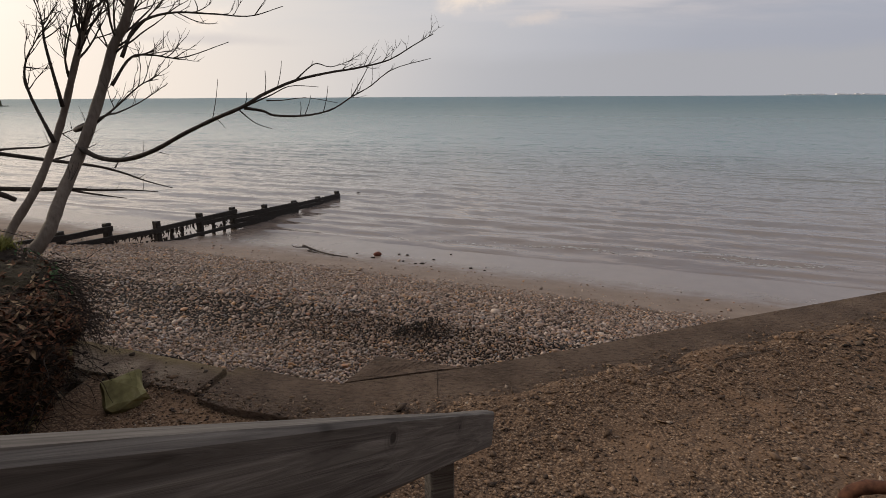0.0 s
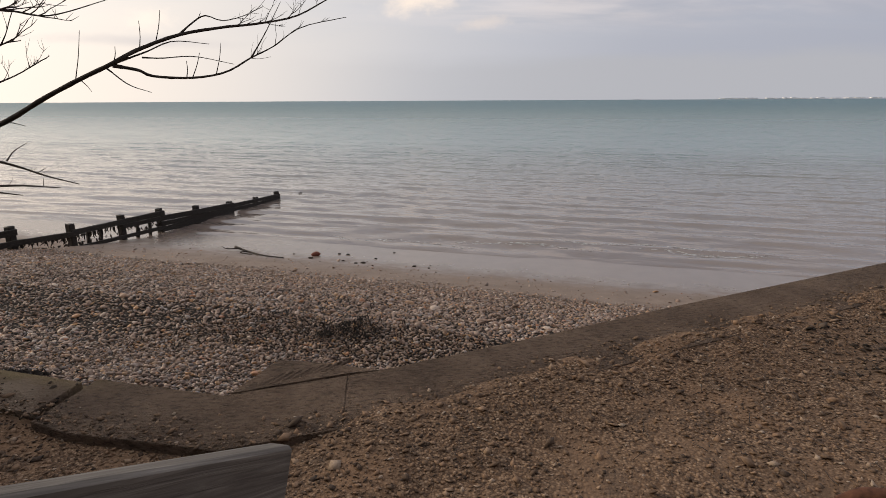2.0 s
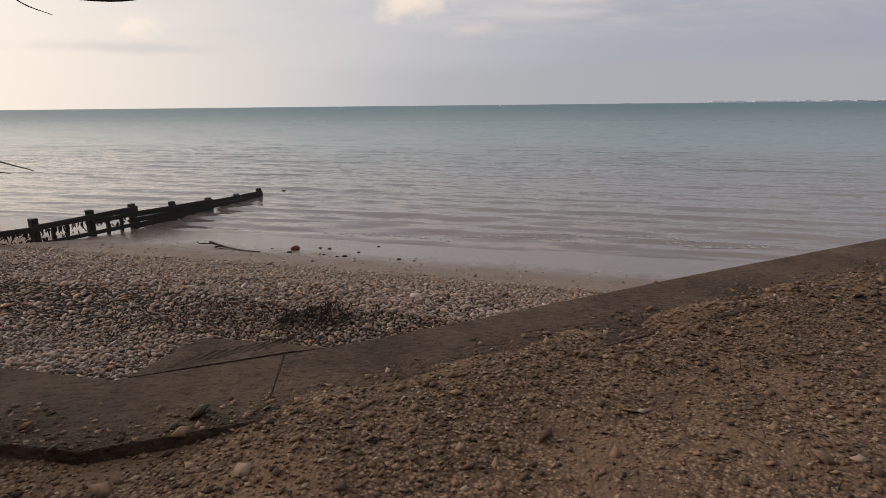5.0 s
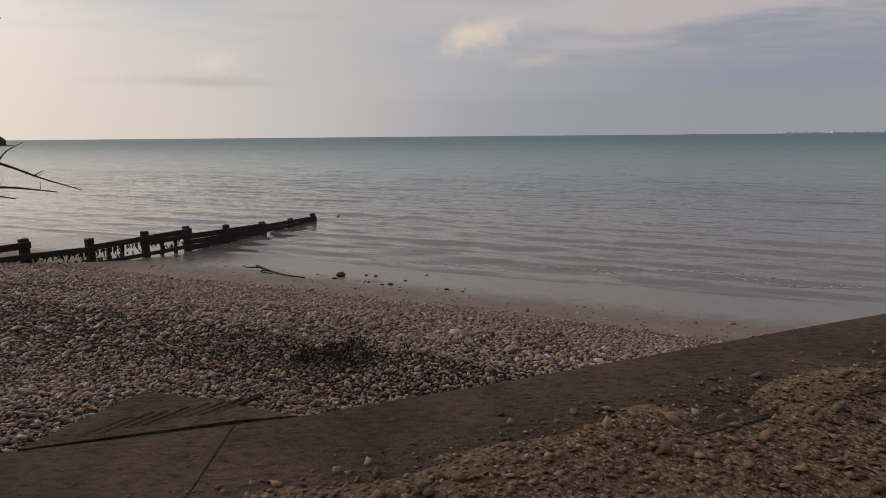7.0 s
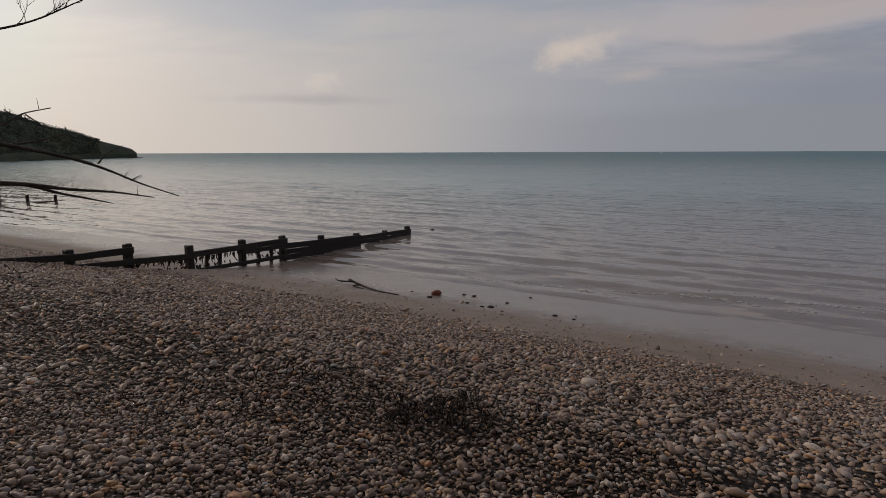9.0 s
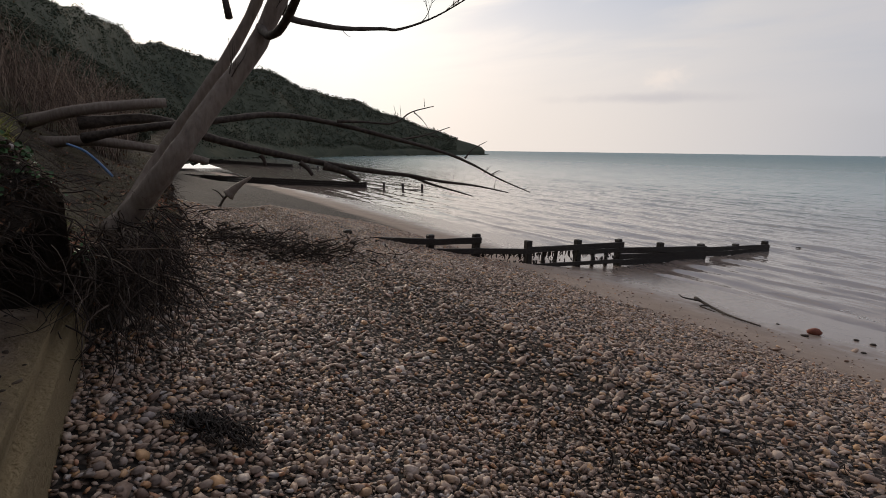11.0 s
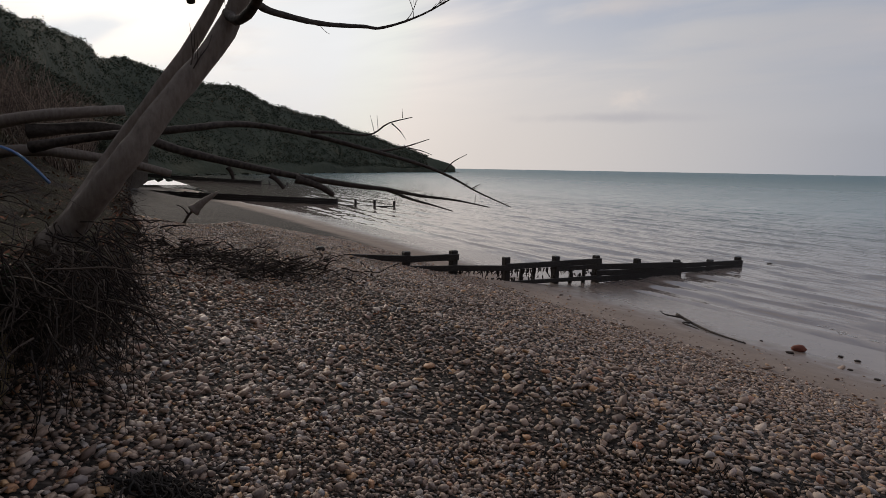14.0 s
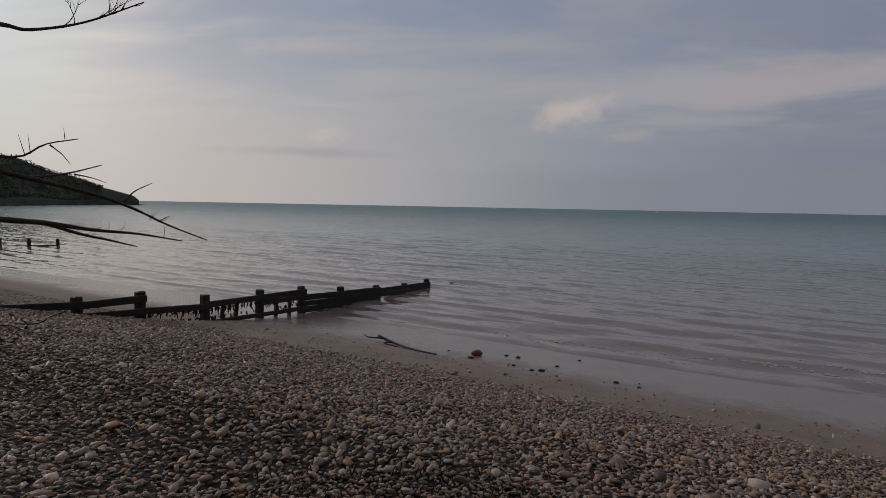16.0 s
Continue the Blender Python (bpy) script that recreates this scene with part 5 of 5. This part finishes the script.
def rock(x, y, size, seed, mat, label, name="rock", category="rock", sink=0.3, zf=None, turn=0.0):
    ob = new(name, rock_mesh(name, size, seed, mat))
    z = float(beach_z(x, y)) if zf is None else zf
    ob.matrix_basis = pose(x, y, z + size[2] * (1 - sink), 0, 0, turn)
    return tagged(ob, label, category)


block_lump = new("concrete_lump", box_mesh("concrete_lump", (0.36, 0.34, 0.13), LICHEN, 0.03, 0.018, 3, 2))
block_lump.matrix_basis = pose(-3.2, 5.08, 3.86, 38, -14, 28)
tagged(block_lump, "yellow lichened lump of concrete at the foot of the bank", "concrete lump")
small_lump = new("concrete_lump", box_mesh("concrete_lump", (0.17, 0.15, 0.1), LICHEN, 0.025, 0.014, 5, 2))
small_lump.matrix_basis = pose(-3.62, 4.93, 4.35, 30, 10, 50)
tagged(small_lump, "small yellow lichened block lodged in the bank", "concrete lump")
tagged(new("broken_kerb", prism("broken_kerb", [(-3.7, 3.75), (-2.75, 3.85), (-2.55, 4.12), (-3.0, 4.3), (-3.75, 4.25)], 3.4, 3.86, CONCRETE, 0.05)), "mossy broken concrete block beside the path", "concrete lump")
edging = thing("path_edging", "thin weathered timber edging along the path", "edging")
beam("board", (-2.85, 4.52, 3.80), (-1.5, 3.88, 3.80), 0.16, 0.035, GREYWOOD, edging)
pipe = thing("iron_rail", "rusty iron rail end beside the path", "iron rail")
limb("rail", [(2.86, 3.68, 3.6), (2.95, 3.64, 3.83), (3.3, 3.5, 3.9), (4.4, 3.2, 3.9)], 0.05, 0.05, RUST, pipe, 16, 10)
sheet_line = spline([(-6.33, 7.28, 4.88), (-6.29, 7.40, 4.82), (-6.25, 7.5, 4.71), (-6.22, 7.58, 4.60)], 12)
strip = thing("plastic_strip", "faded blue plastic pipe caught in the roots", "plastic pipe")
part("tube", tube_mesh("tube", [(sheet_line, np.full(12, 0.012))], PLASTIC, 6), strip)

rock(-2.71, 22.6, (0.17, 0.10, 0.10), 1, BRICK, "reddish worn brick boulder on wet sand", turn=20)
rock(-2.85, 22.1, (0.10, 0.06, 0.035), 2, WEED, "small dark stone on wet sand")
for k, (x, y, a) in enumerate(((-1.85, 22.9, 0.09), (-1.5, 22.75, 0.10), (-0.85, 21.2, 0.13), (-1.6, 21.6, 0.08), (-1.1, 21.1, 0.09), (0.3, 23.1, 0.07), (-0.4, 22.0, 0.08), (1.0, 20.6, 0.10), (1.5, 20.3, 0.07), (-3.6, 22.9, 0.06))):
    rock(x, y, (a * 0.75, a * 0.5, a * 0.3), k + 5, WEED, "small dark stone on wet sand")

drift = thing("driftwood_branch", "thin forked driftwood branch lying on the wet sand", "driftwood")
dz = [float(beach_z(x, y)) for x, y in ((-6.0, 23.65), (-5.3, 23.1), (-4.6, 22.3), (-3.8, 21.8))]
limb("stem", [(-6.0, 23.65, dz[0] + 0.14), (-5.3, 23.05, dz[1] + 0.06), (-4.6, 22.3, dz[2] + 0.04), (-3.8, 21.8, dz[3] + 0.04)], 0.045, 0.02, TWIG, drift, 20)
limb("fork", [(-5.5, 23.2, dz[1] + 0.07), (-5.6, 22.8, dz[1] + 0.12), (-5.1, 22.5, dz[2] + 0.03)], 0.03, 0.012, TWIG, drift, 10)
limb("fork", [(-5.8, 23.5, dz[0] + 0.12), (-6.2, 23.2, dz[0] + 0.2), (-6.4, 23.3, dz[0] + 0.26)], 0.03, 0.012, TWIG, drift, 10)

log_piece = thing("driftwood_stump", "pale weathered root stump standing on the shingle", "driftwood")
gz = float(beach_z(-21.8, 16.8))
limb("stem", [(-21.9, 16.7, gz - 0.05), (-21.7, 16.85, gz + 0.35), (-21.45, 17.0, gz + 0.6), (-21.3, 17.15, gz + 0.85)], 0.05, 0.05, TWIG, log_piece, 14)
limb("head", [(-21.55, 16.95, gz + 0.5), (-21.25, 17.2, gz + 0.85), (-20.95, 17.6, gz + 1.2)], 0.2, 0.05, BARK, log_piece, 12, 8)
limb("prong", [(-21.7, 16.85, gz + 0.35), (-21.95, 16.75, gz + 0.6), (-22.1, 16.6, gz + 0.7)], 0.035, 0.015, TWIG, log_piece, 8)


def weed_clump(name, x, y, spread, count, seed, mat, label, flat=0.05):
    rr = random.Random(seed)
    lines = []
    for _ in range(count):
        px, py = x + rr.gauss(0, spread), y + rr.gauss(0, spread * 0.6)
        pts = [np.array([px, py, 0.0])]
        a = rr.uniform(0, 6.28)
        for q in range(5):
            a += rr.gauss(0, 1.1)
            pts.append(pts[-1] + np.array([math.cos(a), math.sin(a), 0]) * rr.uniform(0.02, 0.05))
        pts = [np.array([p[0], p[1], float(beach_z(p[0], p[1])) + 0.035 + abs(rr.gauss(0, flat))]) for p in pts]
        lines.append((spline(pts, 9), np.linspace(rr.uniform(0.004, 0.011), 0.003, 9)))
    return tagged(new(name, tube_mesh(name, lines, mat, 4)), label, "seaweed", kind="stuff")


weed_clump("seaweed_clump", -0.45, 9.75, 0.36, 120, 8, WEED, "dark dried seaweed lying on the shingle")
weed_clump("seaweed_tuft", -3.95, 7.25, 0.14, 110, 9, WEED, "blackened tuft of seaweed beside the wall", 0.03)
weed_clump("strandline", -2.2, 9.9, 0.9, 70, 10, WEED, "thin line of dark weed scraps on the shingle")
weed_clump("strandline_litter", -9.6, 11.2, 1.1, 160, 12, LITTER, "scattered reddish dead leaves and twigs on the shingle", 0.02)

# ---- stones ----
ringed = [(0, 0, 1)]
for zz, rr_ in ((0.72, 0.70), (0.0, 1.0), (-0.72, 0.70)):
    ringed += [(rr_ * math.cos(a), rr_ * math.sin(a), zz) for a in np.arange(7) * 2 * math.pi / 7 + zz]
RING_V = np.array(ringed + [(0, 0, -1)])
RING_T = [(0, 1 + k, 1 + (k + 1) % 7) for k in range(7)]
for q in (1, 8):
    for k in range(7):
        a_, b_, c_, d_ = q + k, q + (k + 1) % 7, q + 7 + k, q + 7 + (k + 1) % 7
        RING_T += [(a_, c_, b_), (b_, c_, d_)]
RING_T = np.array(RING_T + [(22, 15 + (k + 1) % 7, 15 + k) for k in range(7)])


OCT_V = np.array([(0, 0, 1), (1, 0, 0.1), (0.1, 1, 0), (-1, 0, 0.1), (0, -1, -0.1), (0, 0, -1)], float)
OCT_T = np.array([(0, 1, 2), (0, 2, 3), (0, 3, 4), (0, 4, 1), (5, 2, 1), (5, 3, 2), (5, 4, 3), (5, 1, 4)])


def stones(name, xy, zfun, half, seed, mat, fine=True, spread=0.32, rise=0.35):
    """Flat-lying rounded stones on a surface, each with its own shape and turn."""
    r = np.random.default_rng(seed)
    n = len(xy)
    V, T = (OCT_V, OCT_T) if fine is None else (RING_V, RING_T) if fine else (ICO_V, ICO_T)
    a = half * np.exp(r.normal(0, spread, n))
    ax = np.stack([a, a * r.uniform(0.55, 0.9, n), a * r.uniform(0.24, 0.46, n)], 1)
    v = V[None] * r.uniform(0.70, 1.2, (n, len(V), 1)) * ax[:, None]
    yaw, p1, p2 = r.uniform(0, 6.283, n), r.normal(0, 0.3, n), r.normal(0, 0.3, n)
    c, s = np.cos(yaw)[:, None], np.sin(yaw)[:, None]
    x, y, z = v[..., 0], v[..., 1], v[..., 2]
    z = z + p1[:, None] * x + p2[:, None] * y
    v = np.stack([c * x - s * y, s * x + c * y, z], -1)
    base = zfun(xy[:, 0], xy[:, 1]) + ax[:, 2] * r.uniform(0.1, 0.1 + 2 * rise, n)
    v = v + np.stack([xy[:, 0], xy[:, 1], base], 1)[:, None]
    return tri_mesh(name, v.reshape(-1, 3), (T[None] + len(V) * np.arange(n)[:, None, None]).reshape(-1, 3), mat)


FRONT_X = (-6.3, -1.17, 0.16, 1.36, 3.78, 7.2, 14.0)
FRONT_Y = (7.32, 5.42, 5.76, 6.2, 7.14, 8.38, 10.9)


def scatter(x0, x1, y0, y1, density, seed):
    r = np.random.default_rng(seed)
    step = 1 / math.sqrt(density)
    x, y = np.meshgrid(np.arange(x0, x1, step), np.arange(y0, y1, step))
    return np.stack([x.ravel() + r.uniform(-0.55, 0.55, x.size) * step, y.ravel() + r.uniform(-0.55, 0.55, x.size) * step], 1)


def on_beach(p):
    front = np.interp(p[:, 0], FRONT_X, FRONT_Y)
    edge = np.where(p[:, 0] < -6.0, np.interp(p[:, 0], TOE[::-1, 0], TOE[::-1, 1]) - 0.2, front)
    return p[:, 1] > edge - 0.02


near = scatter(-6.6, 2.6, 5.3, 11.0, 600, 101)
close = np.hypot(near[:, 0] + 1.6, near[:, 1] - 6.3) < 4.3
keep = near[close & on_beach(near)]
tagged(new("shingle_near", stones("shingle_near", keep, beach_z, 0.0235, 102, STONE, True, 0.32, 0.9)), "grey and brown rounded beach pebbles", "pebbles", kind="stuff")
wide = scatter(-24.0, 13.0, 5.0, 25.0, 230, 103)
s_ = sea_s(wide[:, 0], wide[:, 1])
far_off = np.hypot(wide[:, 0] + 1.6, wide[:, 1] - 6.3)
fade = np.random.default_rng(5).uniform(0, 1.6, len(wide))
field = on_beach(wide) & (s_ + fade < 16.6 + 0.5 * wavy(wide[:, 0], wide[:, 1], 77, 2.0)) & (wide[:, 0] > -22)
keep = wide[(far_off >= 4.25) & (far_off < 8.0) & field]
tagged(new("shingle_middle", stones("shingle_middle", keep, beach_z, 0.031, 104, STONE, False, 0.36, 0.8)), "grey and brown rounded beach pebbles", "pebbles", kind="stuff")
keep = wide[(far_off >= 8.0) & field]
tagged(new("shingle_far", stones("shingle_far", keep, beach_z, 0.036, 109, STONE, None, 0.32, 0.6)), "grey and brown rounded beach pebbles further off", "pebbles", kind="stuff")
sandy = scatter(-14, 12, 12, 26, 26, 105)
s_ = sea_s(sandy[:, 0], sandy[:, 1])
keep = sandy[(s_ > 15.8) & (s_ < 19.0 + 2.2 * np.random.default_rng(6).uniform(0, 1, len(sandy)) ** 2) & (np.random.default_rng(7).uniform(0, 1, len(sandy)) < 0.8 - 0.19 * (s_ - 15.8))]
tagged(new("sand_stones", stones("sand_stones", keep, beach_z, 0.024, 106, STONE, False, 0.5)), "scattered small stones on the sand", "stones", kind="stuff")

# earth and stones spilt from the bank onto the wall top
spilt = scatter(-6.2, -2.3, 4.9, 7.4, 260, 121)
rim = np.interp(spilt[:, 0], FRONT_X, FRONT_Y)
odds = np.random.default_rng(9).uniform(0, 1, len(spilt))
keep = spilt[(spilt[:, 1] < rim - 0.3 * odds ** 0.5 - 0.05) & (spilt[:, 1] > rim - 0.85) & (odds < 0.22 + 0.78 * np.clip((rim - spilt[:, 1] - 0.35) / 0.4, 0, 1))]
tagged(new("spilt_earth", stones("spilt_earth", keep, lambda x, y: np.full(len(x), WALL_TOP - 0.004), 0.012, 122, CLOD, False, 0.6)), "crumbled earth and stones spilt on the wall top", "earth", kind="stuff")

# loose pebbles that can be told apart
shapes = [tri_mesh("pebble", RING_V * np.random.default_rng(k + 40).uniform(0.85, 1.12, (23, 1)) * np.array([0.034, 0.026, 0.014]), RING_T, LOOSE) for k in range(8)]
rp = random.Random(17)
for _ in range(300):
    x, y = rp.uniform(-4.6, 0.4), rp.uniform(6.4, 9.0)
    if y < np.interp(x, FRONT_X, FRONT_Y) + 0.15 or math.hypot(x + 1.28, y - 5.9) < 0.3:
        continue
    ob = new("pebble", rp.choice(shapes))
    ob.parent = beach
    k = rp.uniform(0.7, 1.5)
    ob.matrix_basis = pose(x, y, float(beach_z(x, y)) + 0.03, rp.uniform(-14, 14), rp.uniform(-14, 14), rp.uniform(0, 360)) @ Matrix.Diagonal((k, k, k, 1))

# gravel on the path
grit = scatter(-3.3, 11.0, 2.6, 9.5, 950, 107)
r = np.random.default_rng(8)
back = np.interp(grit[:, 0], BACK_X, BACK_Y)
lots = 0.72 + 0.35 * wavy(grit[:, 0], grit[:, 1], 81, 0.9) + 0.6 * np.clip(1 - (back - grit[:, 1]) / 0.8, 0, 1) + 0.35 * np.clip((1.2 - grit[:, 0]) / 2.5, 0, 1)
keep = grit[(grit[:, 1] < back + 0.16 + 0.14 * r.normal(size=len(grit))) & (r.uniform(0, 1, len(grit)) < lots)]
path_top = lambda x, y: np.maximum(path_z(x, y), np.where(y > np.interp(x, BACK_X, BACK_Y) - 0.02, WALL_TOP, 0.0)) + 0.001
tagged(new("path_gravel", stones("path_gravel", keep, path_top, 0.0135, 108, GRAVEL, None, 0.5)), "brown gravel and small stones trodden into the path", "gravel", kind="stuff")
lines = []
for _ in range(130):
    x, y = rnd.uniform(0.6, 8.0), rnd.uniform(3.6, 7.0)
    if y > np.interp(x, BACK_X, BACK_Y):
        continue
    a, L = rnd.uniform(0, 6.28), rnd.uniform(0.05, 0.2)
    pts = []
    for q in (-0.5, 0.0, 0.5):
        px, py = x + L * q * math.cos(a) + rnd.gauss(0, 0.01), y + L * q * math.sin(a) + rnd.gauss(0, 0.01)
        pts.append((px, py, float(path_z(px, py)) + 0.012))
    lines.append((spline(pts, 6), np.linspace(0.004, 0.002, 6)))
tagged(new("path_twigs", tube_mesh("path_twigs", lines, TWIG, 4)), "dark twigs and leaf scraps lying on the path", "twigs", kind="stuff")
dark = scatter(3.2, 9.0, 4.5, 8.6, 240, 111)
back = np.interp(dark[:, 0], BACK_X, BACK_Y)
keep = dark[(dark[:, 1] < back - 0.25) & (dark[:, 1] > back - 1.1 - 0.3 * wavy(dark[:, 0], dark[:, 1], 83, 0.7)) & (dark[:, 0] > 4.2 + 0.6 * wavy(dark[:, 0], dark[:, 1], 84, 0.5))]
tagged(new("path_litter", stones("path_litter", keep, path_z, 0.018, 112, LITTERDARK, None, 0.5)), "dark patch of old leaf litter on the path", "leaf litter", kind="stuff")

# scraps of foam where the ripples break
rf = np.random.default_rng(33)
fu, fs = [], []
for u0, s0, run, n in ((-4.0, 24.4, 3.5, 90), (0.5, 25.6, 4.0, 130), (3.5, 24.9, 2.6, 80), (-9.0, 23.6, 3.0, 60)):
    fu.append(u0 + rf.normal(0, run / 2, n))
    fs.append(s0 + rf.normal(0, 0.10, n) + 0.25 * np.sin(fu[-1] * 1.3))
fu, fs = np.concatenate(fu), np.concatenate(fs)
fx_, fy_ = NX * fs + NY * fu, NY * fs - NX * fu
long_, wide_ = rf.uniform(0.03, 0.16, len(fu)), rf.uniform(0.008, 0.025, len(fu))
fv = []
for du, ds, dz_ in ((-1, 0, 0.004), (0, -1, 0.012), (1, 0, 0.004), (0, 1, 0.012)):
    px, py = fx_ + NY * du * long_ + NX * ds * wide_, fy_ - NX * du * long_ + NY * ds * wide_
    fv.append(np.stack([px, py, water_z(px, py) + dz_], 1))
fv = np.stack(fv, 1)
tagged(new("foam", tri_mesh("foam", fv.reshape(-1, 3), (np.array([(0, 1, 2), (0, 2, 3)])[None] + 4 * np.arange(len(fu))[:, None, None]).reshape(-1, 3), FOAM)), "scraps of white foam on the breaking ripples", "foam", kind="stuff")
